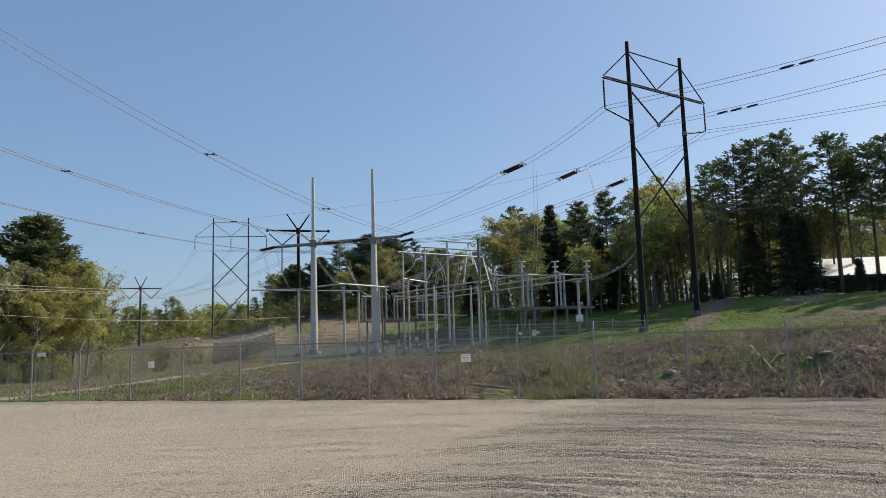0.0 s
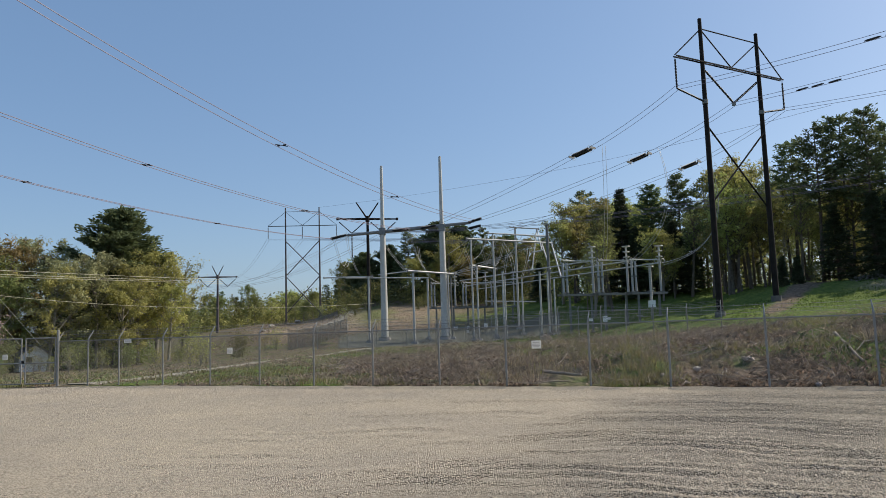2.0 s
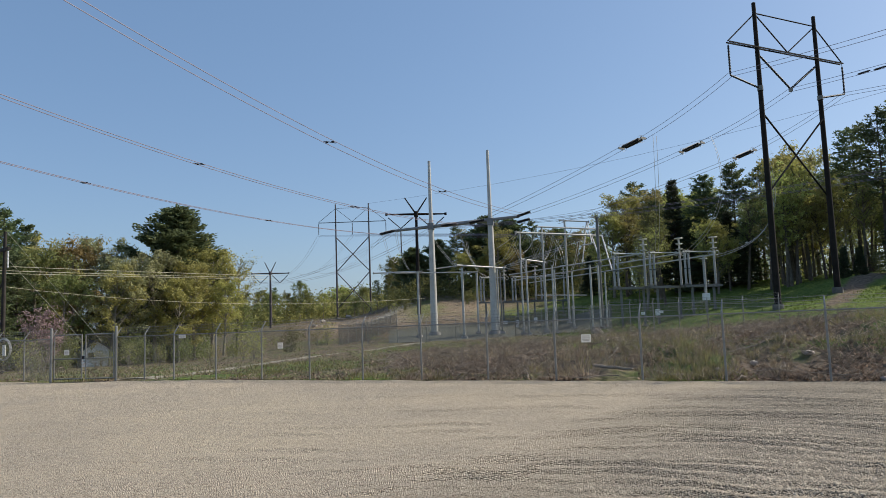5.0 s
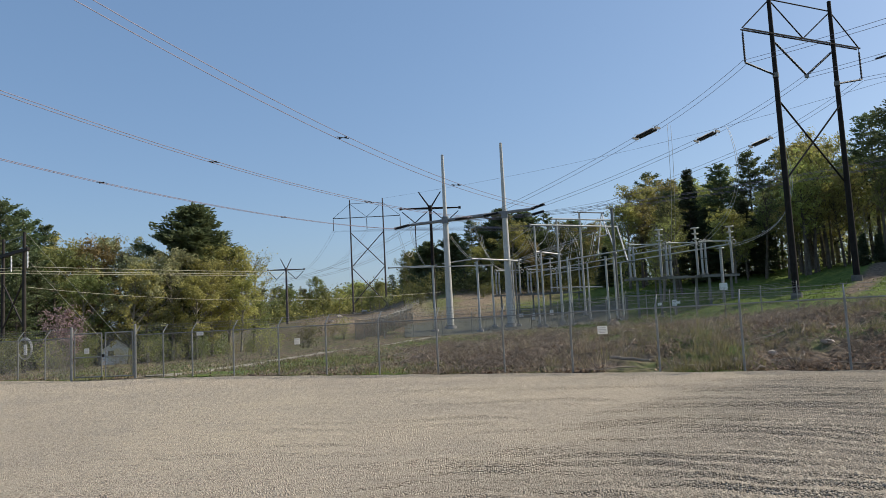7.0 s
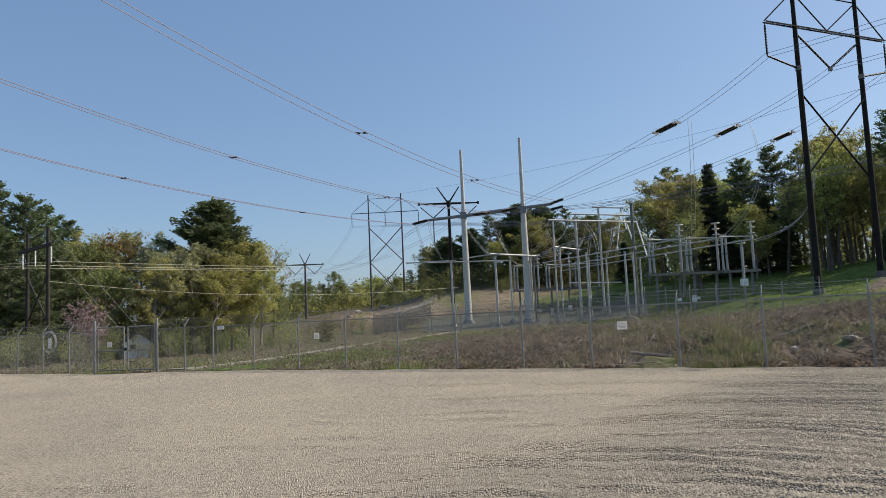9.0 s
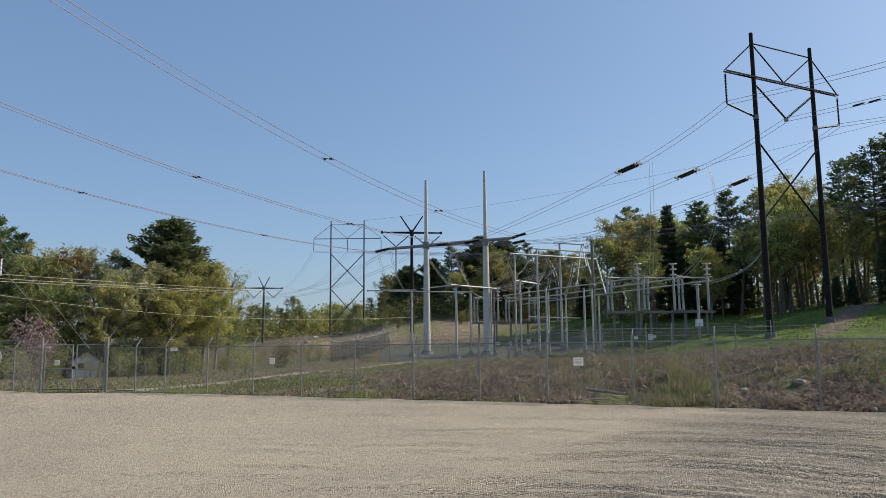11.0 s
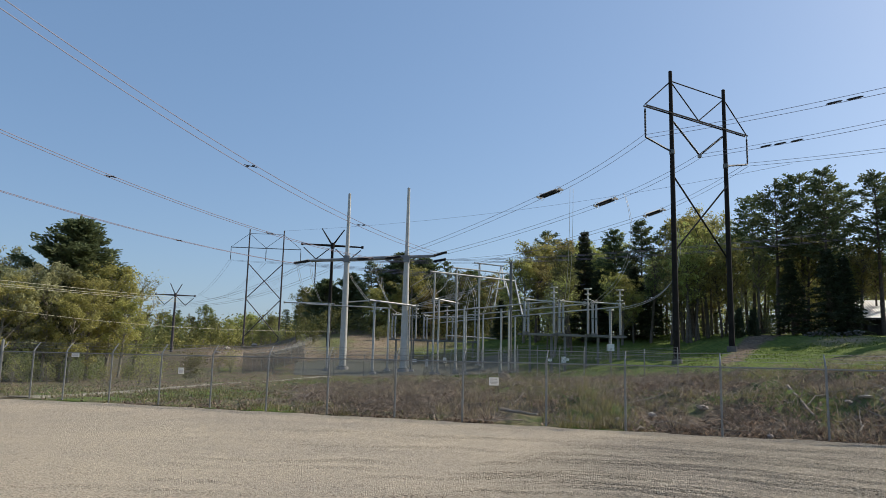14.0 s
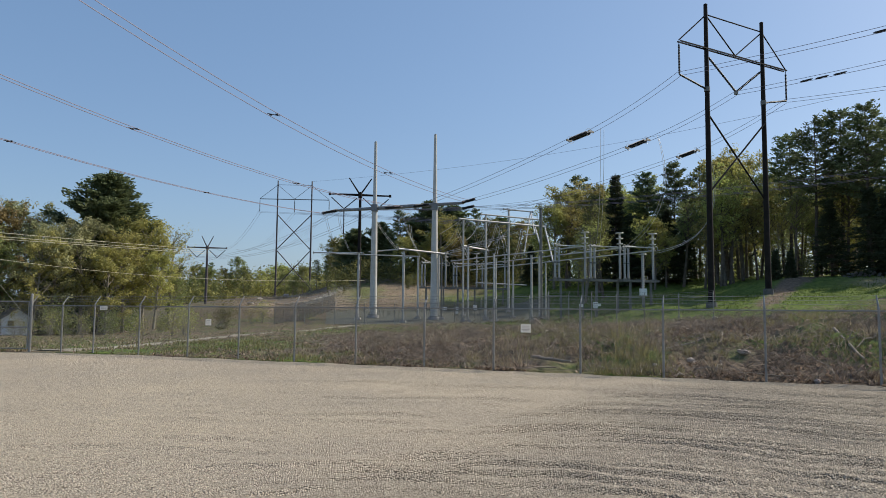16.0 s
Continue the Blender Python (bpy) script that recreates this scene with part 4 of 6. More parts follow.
JUMPERS = [
    ((-23.06, 91.13, 13.53), (-22.50, 91.27, 11.37), (-22.77, 97.37, 11.57)),
    ((-12.47, 91.15, 12.17), (-11.82, 91.24, 9.34), (-10.00, 94.47, 7.78)),
    ((-6.59, 88.76, 11.32), (-5.51, 88.83, 8.71), (-5.15, 87.85, 7.95)),
    ((-5.92, 87.80, 12.66), (-7.54, 89.68, 9.90), (-9.58, 92.50, 9.19)),
    ((-3.89, 91.92, 13.47), (-4.53, 91.89, 11.68), (-5.71, 89.82, 10.16)),
    ((-1.93, 94.98, 12.95), (-2.45, 94.97, 11.18), (-3.27, 91.94, 9.39)),
    ((-0.83, 96.00, 11.19), (-4.81, 95.88, 10.30), (-9.29, 96.55, 8.89)),
    ((-2.99, 94.95, 10.13), (-6.65, 95.77, 9.51), (-10.87, 97.40, 8.73)),
    ((-1.49, 95.99, 12.31), (-1.80, 95.98, 10.52), (-2.08, 91.98, 8.44)),
    ((0.27, 96.00, 11.86), (-2.64, 95.96, 10.78), (-6.63, 95.77, 9.87)),
    ((-21.68, 92.49, 14.48), (-21.85, 94.51, 12.15), (-20.72, 94.76, 9.32)),
    ((-9.13, 94.56, 11.49), (-7.35, 92.71, 12.27), (-6.06, 89.80, 12.78)),
    ((-5.26, 89.85, 12.53), (-6.29, 91.78, 11.07), (-7.77, 94.68, 9.84)),
    ((-4.76, 90.88, 12.83), (-4.44, 91.89, 10.63), (-3.71, 93.93, 9.01)),
    ((-2.76, 92.96, 13.53), (-3.33, 92.94, 11.73), (-4.37, 93.90, 9.89)),
    ((0.36, 96.00, 13.59), (-0.80, 96.00, 11.92), (-2.50, 94.97, 10.10)),
    ((-2.36, 94.97, 12.90), (-1.30, 93.99, 11.02), (-0.91, 92.00, 8.73)),
    ((1.09, 93.99, 11.60), (0.71, 92.00, 9.68), (0.07, 90.00, 7.85)),
    ((-7.82, 96.68, 9.42), (-5.25, 96.86, 9.89), (-2.69, 96.96, 10.51)),
    ((-8.66, 97.62, 8.94), (-4.97, 97.87, 9.37), (-0.54, 97.00, 10.18)),
    ((-17.43, 91.35, 14.10), (-16.97, 94.49, 12.63), (-13.96, 90.93, 9.14)),
    ((-13.28, 90.03, 14.19), (-12.85, 92.11, 11.44), (-11.28, 92.31, 8.69)),
    ((8.44, 71.71, 19.04), (8.33, 71.72, 13.39), (8.69, 78.52, 8.62)),
    ((14.21, 75.04, 19.04), (14.23, 75.04, 12.08), (11.18, 78.20, 8.12)),
    ((20.06, 79.74, 18.63), (20.03, 79.75, 11.27), (14.46, 77.67, 7.85)),
]
INNER = [
    [(-24.95, 78.11), (-21.81, 78.39), (-18.66, 78.66), (-15.52, 78.94), (-12.38, 79.22), (-9.23, 79.49), (-6.09, 79.77)],
    [(-6.09, 79.77), (-4.58, 77.12), (-3.08, 74.47), (-1.57, 71.81), (-0.07, 69.16), (1.44, 66.51), (2.94, 63.86), (4.44, 61.21), (5.95, 58.55), (7.46, 55.90), (8.96, 53.25)],
    [(8.96, 53.25), (11.2, 53.0), (13.4, 52.7)],
    [(-24.95, 78.11), (-24.90, 81.24), (-24.84, 84.36), (-24.79, 87.49), (-24.74, 90.62), (-24.69, 93.74), (-24.64, 96.87), (-24.58, 99.99), (-24.53, 103.12)],
]
PANELS = [(-7.17, 80.18, 2.03, 0.45, 0.30), (-5.85, 80.29, 2.04, 0.30, 0.35), (-5.87, 80.29, 1.62, 0.30, 0.35), (6.14, 69.23, 2.34, 0.35, 0.25), (7.59, 68.08, 2.41, 0.35, 0.25)]
CABINETS = [(8.08, 75.57), (-4.59, 92.89)]
PAD_U, PAD_V = Vector((-0.5, 0.866, 0)), Vector((0.866, 0.5, 0))


def switch_stand(o, zb, label):
    """A steel stand with a platform, twin post insulators, and a taller stack with three contact plates."""
    th = thing("disconnect_switch", (o[0], o[1], zb), label, "switchgear", "disconnect switches")
    P = lambda u, v, z: PAD_U * u + PAD_V * v + Vector((0, 0, z - zb))
    for u, v in ((0.9, -2.9), (0.9, -0.3)):
        leg = part("leg", Geo().beam(P(u, v, zb - 0.6), P(u, v, 4.8), 0.22, 0.22), M_STAND, th)
        part("base_plate", Geo().box(P(u, v, zb + 0.1), (0.5, 0.5, 0.08)), M_GALV, leg)
    for u in (0.5, 1.3):
        part("platform_beam", Geo().beam(P(u, -4.0, 4.9), P(u, 0.4, 4.9), 0.14, 0.20), M_STAND, th)
    for v in (-3.4, -1.7, 0.0):
        part("platform_tie", Geo().beam(P(0.4, v, 5.02), P(1.4, v, 5.02), 0.12, 0.1), M_STAND, th)
    for v in (-3.55, -3.1):
        post = part("post_insulator", insulator(Geo(), P(0.9, v, 5.1), P(0.9, v, 8.1), 0.125, 0.10, 14, 10), M_PORC, th)
        part("post_flange", Geo().tube([P(0.9, v, 5.06), P(0.9, v, 5.16)], 0.17, 10), M_GALV, post)
        part("post_flange", Geo().tube([P(0.9, v, 6.55), P(0.9, v, 6.68)], 0.145, 10), M_STAND, post)
        ring = Geo()
        pts = [P(0.9, v, 8.25) + PAD_V * (0.20 * math.cos(a)) + Vector((0, 0, 0.20 * math.sin(a))) for a in np.linspace(0, 2 * math.pi, 17)]
        ring.tube(pts, 0.035, 6, False)
        part("grading_ring", ring, M_ALU, th)
    part("post_insulator", insulator(Geo(), P(0.9, 0, 5.1), P(0.9, 0, 8.1), 0.135, 0.11, 14, 10), M_PORC, th)
    stack = Geo().tube([P(0.9, 0, 8.1), P(0.9, 0, 9.75)], 0.10, 10)
    for z, wd in ((8.65, 0.34), (9.2, 0.36), (9.75, 0.43)):
        stack.tube([P(0.9, 0, z - 0.09), P(0.9, 0, z - 0.03), P(0.9, 0, z + 0.03)], [0.13, wd, wd * 0.94], 14)
    part("contact_stack", stack, M_JUMPER, th)
    for v in (-0.42, 0.42):
        pts = [P(0.9, v, 8.2) + PAD_V * (0.22 * math.cos(a)) + Vector((0, 0, 0.22 * math.sin(a))) for a in np.linspace(0, 2 * math.pi, 17)]
        part("grading_ring", Geo().tube(pts, 0.034, 6, False), M_ALU, th)
    part("blade", Geo().tube([P(0.9, -3.5, 8.3), P(0.9, -0.1, 8.3)], 0.06, 8), M_JUMPER, th)
    return th


for o in NEAR_SET:
    switch_stand(o, ground_at(*o), "grey steel switch stand with porcelain posts and ringed contacts")
for o in FAR_SET:
    switch_stand(o, ground_at(*o), "grey steel switch stand at the back of the substation")


def bus_tube(a, b, r=0.07, label="long pale aluminium bus tube on porcelain posts"):
    a, b = Vector(a), Vector(b)
    th = thing("bus_tube", a, label, "busbar", "busbars")
    part("tube", Geo().tube([Vector((0, 0, 0)), b - a], r, 10), M_ALU, th)
    part("end_bell", Geo().tube([b - a, (b - a) * 1.004], [r * 1.5, r * 0.6], 10), M_ALU, th)
    return th


for a, b in BUSES:
    bus_tube(a, b)


def steel_column(at2, ztop, r, label, mat=None):
    zb = ground_at(*at2)
    th = thing("steel_column", (*at2, zb), label, "column", "substation columns")
    h = ztop - zb
    part("shaft", Geo().tube([(0, 0, -0.4), (0, 0, h)], [r * 1.06, r * 0.94], 12), mat or M_ALU, th)
    part("footing", Geo().box((0, 0, 0.1), (0.7, 0.7, 0.4)), M_CONC, th)
    part("base_plate", Geo().box((0, 0, 0.37), (r * 4, r * 4, 0.05)), M_GALV, th)
    part("cap_plate", Geo().box((0, 0, h + 0.02), (r * 3, r * 3, 0.06)), M_GALV, th)
    return th


for x, y, z, r in COLUMNS:
    steel_column((x, y), z, r * 0.8, "slender galvanised steel column on a concrete footing")
for x, y, z, r in DARKCOLS:
    steel_column((x, y), z, r, "dark grey steel column in the substation", M_STAND)


def steel_beam(a, b, w, label="pale grey steel beam between substation columns"):
    a, b = Vector(a), Vector(b)
    th = thing("steel_beam", a, label, "beam", "substation beams")
    part("tube", Geo().tube([Vector((0, 0, 0)), b - a], w, 8), M_ALU, th)
    for k in (0.0, 1.0):
        part("end_plate", Geo().box((b - a) * k, (0.1, w * 3, w * 3)), M_GALV, th)
    return th


for a, b, w in BEAMS:
    steel_beam(a, b, w * 0.78)


def instrument_transformer(at2, ztop):
    zb = ground_at(*at2)
    th = thing("voltage_transformer", (*at2, zb), "grey post transformer with a white tank box on a steel stand", "switchgear")
    h = ztop - zb
    part("stand", Geo().tube([(0, 0, -0.4), (0, 0, h - 4.4)], 0.13, 8), M_GALV, th)
    part("tank", Geo().box((0, 0, h - 4.1), (0.66, 0.62, 0.68)), M_WHITE, th, "white tank box")
    part("column", insulator(Geo(), (0, 0, h - 3.76), (0, 0, h - 0.2), 0.155, 0.125, 18, 12), M_PORC, th)
    part("top_plate", Geo().box((0, 0, h - 0.1), (0.8, 0.4, 0.1)), M_ALU, th)
    part("corona_ring", Geo().tube([Vector((0.35 * math.cos(a), 0.35 * math.sin(a), h - 0.35)) for a in np.linspace(0, 2 * math.pi, 17)], 0.05, 6, False), M_ALU, th)
    return th


instrument_transformer(VT_AT, 7.9)

for k, pts in enumerate(JUMPERS):
    conductor(pts, "slack jumper cable dropping to the substation bus", 2, 0.3, 0.020, mat=M_ALU, group="jumpers")

for pts in INNER:
    fence_run("substation_fence", [Vector((*p, 0)) for p in pts], "galvanised chain-link fence round the substation pad", "substation fence", True, 0.04, 2.15, 0.10, 0.0042)
for x, y, z, w, h in PANELS:
    th = thing("notice_plate", (x, y, z), "small pale notice plate on the substation fence", "sign")
    part("plate", Geo().box((0, 0, 0), (w, 0.02, h)), M_WHITE, th)


def control_cabinet(at2, w, h):
    zb = ground_at(*at2)
    th = thing("control_cabinet", (*at2, zb), "small grey metal cabinet on a post", "cabinet")
    part("post", Geo().tube([(0, 0, -0.3), (0, 0, 1.0)], 0.06, 8), M_GALV, th)
    part("body", Geo().box((0, 0, 1.0 + h / 2), (w, 0.4, h)), M_WHITE, th)
    part("door", Geo().box((0, -0.215, 1.0 + h / 2), (w * 0.9, 0.03, h * 0.92)), M_WHITE, th)
    return th


for x, y in CABINETS:
    control_cabinet((x, y), 0.42, 0.6)


# ---- trees ----
def leaf_quads(C, size, rng, elong=1.0, flat=0.0, axis=None, facing=None):
    """Loose leaf faces round the centres C, turned at random (flat: how level they lie)."""
    n = len(C)
    a = rng.normal(size=(n, 3))
    if axis is not None:
        a = axis + 0.45 * a
    a[:, 2] *= 1 - flat
    a /= np.linalg.norm(a, axis=1)[:, None] + 1e-9
    b = np.cross(a, rng.normal(size=(n, 3)) + np.array([0, 0, 2.5 * flat]))
    b /= np.linalg.norm(b, axis=1)[:, None] + 1e-9
    if facing is not None:
        nn = facing + 0.45 * rng.normal(size=(n, 3))
        nn /= np.linalg.norm(nn, axis=1)[:, None] + 1e-9
        a = np.cross(nn, a)
        a /= np.linalg.norm(a, axis=1)[:, None] + 1e-9
        b = np.cross(nn, a)
    s = size * rng.uniform(0.6, 1.35, (n, 1))
    a, b = a * s * elong, b * s
    return np.stack([C - a, C - 0.35 * a + b * 0.5, C + a, C + 0.2 * a - b * 0.5], 1)


def tree_object(name, label, wood, quads, bark, leaf, group):
    th = thing(name, (0, 0, 0), label, "tree", group)
    part("trunk", wood, bark, th)
    cr = new("crown", quads_mesh("crown", quads, leaf))
    cr.parent = th
    return th


def broadleaf(seed, H, R, bare, leaves, leaf_size, mat, label, spread=0.72, name="broadleaf_tree", bark=None, multi=1, fill=0.62):
    rng = np.random.default_rng(seed)
    g, C = Geo(), []
    for stem in range(multi):
        lean = Vector((rng.normal() * 0.05 * H, rng.normal() * 0.05 * H, 0)) * (1.0 if multi == 1 else 2.2)
        ht = H * (0.9 if stem == 0 else rng.uniform(0.6, 0.85))
        tp = []
        for i in range(9):
            s = i / 8
            tp.append(Vector((lean.x * s + 0.012 * H * math.sin(3 * s + seed), lean.y * s + 0.012 * H * math.cos(4 * s + seed), ht * s - 0.3 * (i == 0))))
        r0 = 0.016 * H / math.sqrt(multi)
        g.tube(tp, [r0 * (1.15 - s / 8.6) for s in range(9)], 8)
        nl = int(20 / multi) + 3
        for k in range(nl):
            s = bare + (0.97 - bare) * (k + rng.uniform(0, 0.8)) / nl
            i = min(int(s * 8), 7)
            p0 = tp[i].lerp(tp[i + 1], s * 8 - i)
            az = k * 2.4 + rng.normal() * 0.3
            env = math.sin(math.pi * min(1, 0.18 + 0.78 * (s - bare) / (1 - bare))) ** 0.7
            ln = R * env * rng.uniform(0.65, 1.15) / math.sqrt(multi)
            up = rng.uniform(0.35, 0.9) + 0.5 * s
            d = Vector((math.cos(az), math.sin(az), up)).normalized()
            lp = [p0 + d * (ln * q) + Vector((0, 0, 0.10 * ln * q * q)) + Vector(rng.normal(size=3)) * 0.06 * ln * q for q in (0, 0.3, 0.6, 0.85, 1.1)]
            g.tube(lp, [r0 * 0.42, r0 * 0.32, r0 * 0.2, r0 * 0.12, r0 * 0.05], 5, False)
            for j in range(6):
                q = rng.uniform(0.3, 1.05)
                i2 = min(int(q * 3.9), 3)
                b0 = lp[i2].lerp(lp[i2 + 1], 0.5)
                e = b0 + (Vector(rng.normal(size=3)) * 0.5 + Vector((0, 0, 0.35)) + d * 0.4) * (0.30 * ln + 0.5)
                g.tube([b0, b0.lerp(e, 0.5) + Vector(rng.normal(size=3)) * 0.08, e], [r0 * 0.13, r0 * 0.08, r0 * 0.025], 4, False)
                C += [tuple(e), tuple(b0.lerp(e, 0.6))]
            C.append(tuple(lp[-1]))
    C = np.array(C)
    C = C[rng.permutation(len(C))[:max(12, int(len(C) * fill))]]
    idx = rng.integers(0, len(C), leaves)
    size = rng.uniform(0.7, 1.5, len(C))[idx][:, None] * spread
    u = rng.normal(size=(leaves, 3))
    u /= np.linalg.norm(u, axis=1)[:, None]
    P = C[idx] + u * size * rng.uniform(0.35, 1.15, (leaves, 1)) * np.array([1, 1, 0.72])
    quads = leaf_quads(P, leaf_size, rng, facing=u + np.array([0, 0, 0.55]))
    return tree_object(name, label, g, quads, bark or M_BARKGREY, mat, "trees")


def pine(seed, H, R, bare, label, dense=1.0, mat=None, name="white_pine", droop=0.0, cone=0.0, tuft=0.19, whorl=1.1, per=6):
    """Straight trunk with whorls of uneven level branches that carry needle tufts."""
    rng = np.random.default_rng(seed)
    g, C, A = Geo(), [], []
    sway = Vector((rng.normal() * 0.012 * H, rng.normal() * 0.012 * H, 0))
    axis = lambda z: sway * math.sin(2 * z / H) + Vector((0, 0, z))
    r0 = 0.0125 * H
    g.tube([axis(z * H / 8) - Vector((0, 0, 0.3 * (z == 0))) for z in range(9)], [r0 * (1.1 - z / 8.3) for z in range(9)], 8)
    z = bare * H
    while z < H * 0.985:
        f = (z / H - bare) / (1 - bare)
        env = (1 - f) ** (0.55 + 0.45 * cone) * (0.62 + 0.38 * min(1, f * 4) if cone < 0.5 else 1.0)
        nb = per if f < 0.8 else max(3, per - 1)
        for k in range(nb):
            if rng.random() > 0.62 + 0.36 * dense:
                continue
            az = rng.uniform(0, 6.283)
            ln = R * env * rng.uniform(0.55, 1.18) * (1 if cone > 0.5 else rng.uniform(0.75, 1.15)) + 0.25
            rise = (0.10 + 0.42 * f * f - droop) * ln
            d = Vector((math.cos(az), math.sin(az), 0))
            p0 = axis(z + rng.uniform(-0.25, 0.25))
            tip = p0 + d * ln + Vector((0, 0, rise))
            mid = p0 + d * (ln * 0.55) + Vector((0, 0, rise * 0.35))
            g.tube([p0, mid, tip], [max(0.02, 0.012 * ln + 0.012), 0.008 * ln + 0.01, 0.008], 4, False)
            nt = int((7 + 6.0 * ln) * dense)
            for j in range(nt):
                q = rng.uniform(0.22, 1.04) ** 0.8
                c = (p0.lerp(mid, q / 0.55) if q < 0.55 else mid.lerp(tip, (q - 0.55) / 0.45))
                side = Vector((-d.y, d.x, 0)) * rng.normal() * (0.16 * ln * (1.1 - 0.6 * q) + 0.1)
                C.append(tuple(c + side + Vector((0, 0, rng.normal() * 0.06 + 0.05))))
                A.append((d.x + side.x, d.y + side.y, 0.35 - droop))
        z += whorl * rng.uniform(0.7, 1.3) * (1 - 0.35 * f)
    C, A = np.array(C), np.array(A)
    C = np.repeat(C, 4, 0) + rng.normal(size=(len(C) * 4, 3)) * np.array([0.20, 0.20, 0.11]) * (tuft / 0.21)
    A = np.repeat(A, 4, 0)
    return tree_object(name, label, g, leaf_quads(C, tuft, rng, 1.0, 0.35, A), M_BARK, mat or M_PINE, "trees")


def plant(kind, x, y, h, turn):
    """Set a tree of that kind with its foot at x, y; the first of each variety is built, the rest are copies."""
    label, nominal, make = KINDS[kind][0], KINDS[kind][1], KINDS[kind][2]
    m = Matrix.Translation((x, y, ground_at(x, y))) @ Matrix.Rotation(turn, 4, "Z") @ Matrix.Diagonal((h / nominal * WIDE.get(kind, 1), h / nominal * WIDE.get(kind, 1), h / nominal, 1))
    if kind not in FIRST:
        FIRST[kind] = make()
        FIRST[kind].matrix_basis = m
        return FIRST[kind]
    ob = FIRST[kind]
    keep = ob.matrix_basis.copy()
    ob.matrix_basis = Matrix.Identity(4)
    c = copy_thing(ob, m)
    ob.matrix_basis = keep
    return c


FIRST, WIDE = {}, {"P3": 1.42, "P2": 1.1, "S1": 1.4}
KINDS = {
    "P1": ("", 20, lambda: pine(11, 20, 4.4, 0.46, "tall dark white pine with a bare lower trunk", 0.85, None, "white_pine", -0.16, 0.0, 0.19, 0.78)),
    "P2": ("", 20, lambda: pine(12, 20, 4.0, 0.52, "tall white pine with a ragged high crown", 0.75, None, "white_pine", -0.16, 0.0, 0.19, 0.85)),
    "P3": ("", 18, lambda: pine(13, 18, 6.2, 0.12, "full green white pine with dense rising boughs", 1.9, None, "white_pine", -0.30, 0.3, 0.19, 0.55, 7)),
    "P5": ("", 18, lambda: pine(15, 18, 5.6, 0.06, "full soft-needled white pine branching to the ground", 1.15, None, "white_pine", -0.02, 0.25, 0.16, 0.7, 7)),
    "P4": ("", 18, lambda: pine(14, 18, 4.4, 0.25, "white pine with an uneven crown", 0.9)),
    "S1": ("", 14, lambda: pine(21, 14, 2.9, 0.05, "dark conical spruce with drooping boughs", 1.15, M_SPRUCE, "spruce_tree", 0.30, 1.0, 0.15, 0.55, 8)),
    "S2": ("", 14, lambda: pine(22, 14, 2.3, 0.10, "narrow dark spruce at the wood's edge", 1.0, M_SPRUCE, "spruce_tree", 0.2, 1.0, 0.15, 0.55, 8)),
    "D1": ("", 13, lambda: broadleaf(31, 13, 4.2, 0.14, 9500, 0.15, M_LEAF, "broadleaf tree in pale yellow-green spring leaf")),
    "D2": ("", 13, lambda: broadleaf(32, 13, 3.8, 0.2, 7000, 0.14, M_LEAF, "broadleaf tree in thin yellow spring leaf", 0.62)),
    "D3": ("", 13, lambda: broadleaf(33, 13, 4.2, 0.10, 9500, 0.155, M_LEAFGREEN, "broadleaf tree in young green leaf")),
    "D4": ("", 13, lambda: broadleaf(34, 13, 3.4, 0.22, 5200, 0.14, M_LEAFGREEN, "slender broadleaf tree with sparse green leaf", 0.62)),
    "D5": ("", 13, lambda: broadleaf(39, 13, 4.0, 0.12, 9000, 0.15, M_LEAFPALE, "broadleaf tree in pale grey-green opening leaf", 0.60)),
    "D6": ("", 13, lambda: broadleaf(40, 13, 3.9, 0.16, 7500, 0.14, M_LEAFRUST, "broadleaf tree in rusty brown-yellow opening leaf", 0.62)),
    "B1": ("", 12, lambda: broadleaf(35, 12, 3.3, 0.25, 1500, 0.12, M_LEAF, "nearly bare tree with thin budding twigs", 0.6)),
    "T1": ("", 12, lambda: broadleaf(37, 12, 2.2, 0.45, 2600, 0.14, M_LEAF, "thin forest tree with a bare trunk and sparse yellow leaf", 0.5, "broadleaf_tree", M_BARK)),
    "T2": ("", 12, lambda: broadleaf(38, 12, 2.0, 0.50, 1800, 0.13, M_LEAFGREEN, "slim dark forest tree with few leaves", 0.5, "broadleaf_tree", M_BARK)),
    "R1": ("", 4.5, lambda: broadleaf(36, 4.5, 2.3, 0.15, 2600, 0.085, M_PINK, "small tree in dusty pink blossom", 0.35, "redbud_tree", None, 3)),
    "A1": ("", 4.0, lambda: pine(41, 4.0, 0.75, 0.02, "narrow dark evergreen shrub", 1.3, M_SPRUCE, "arborvitae", -0.3, 1.0, 0.09, 0.2, 7)),
    "U1": ("", 2.2, lambda: broadleaf(42, 2.2, 1.5, 0.08, 1500, 0.07, M_LEAFGREEN, "leafy green roadside bush", 0.3, "bush", None, 4)),
    "U2": ("", 2.2, lambda: broadleaf(43, 2.2, 1.4, 0.08, 500, 0.06, M_LEAF, "twiggy bush just coming into leaf", 0.28, "bush", M_BARKGREY, 5)),
}
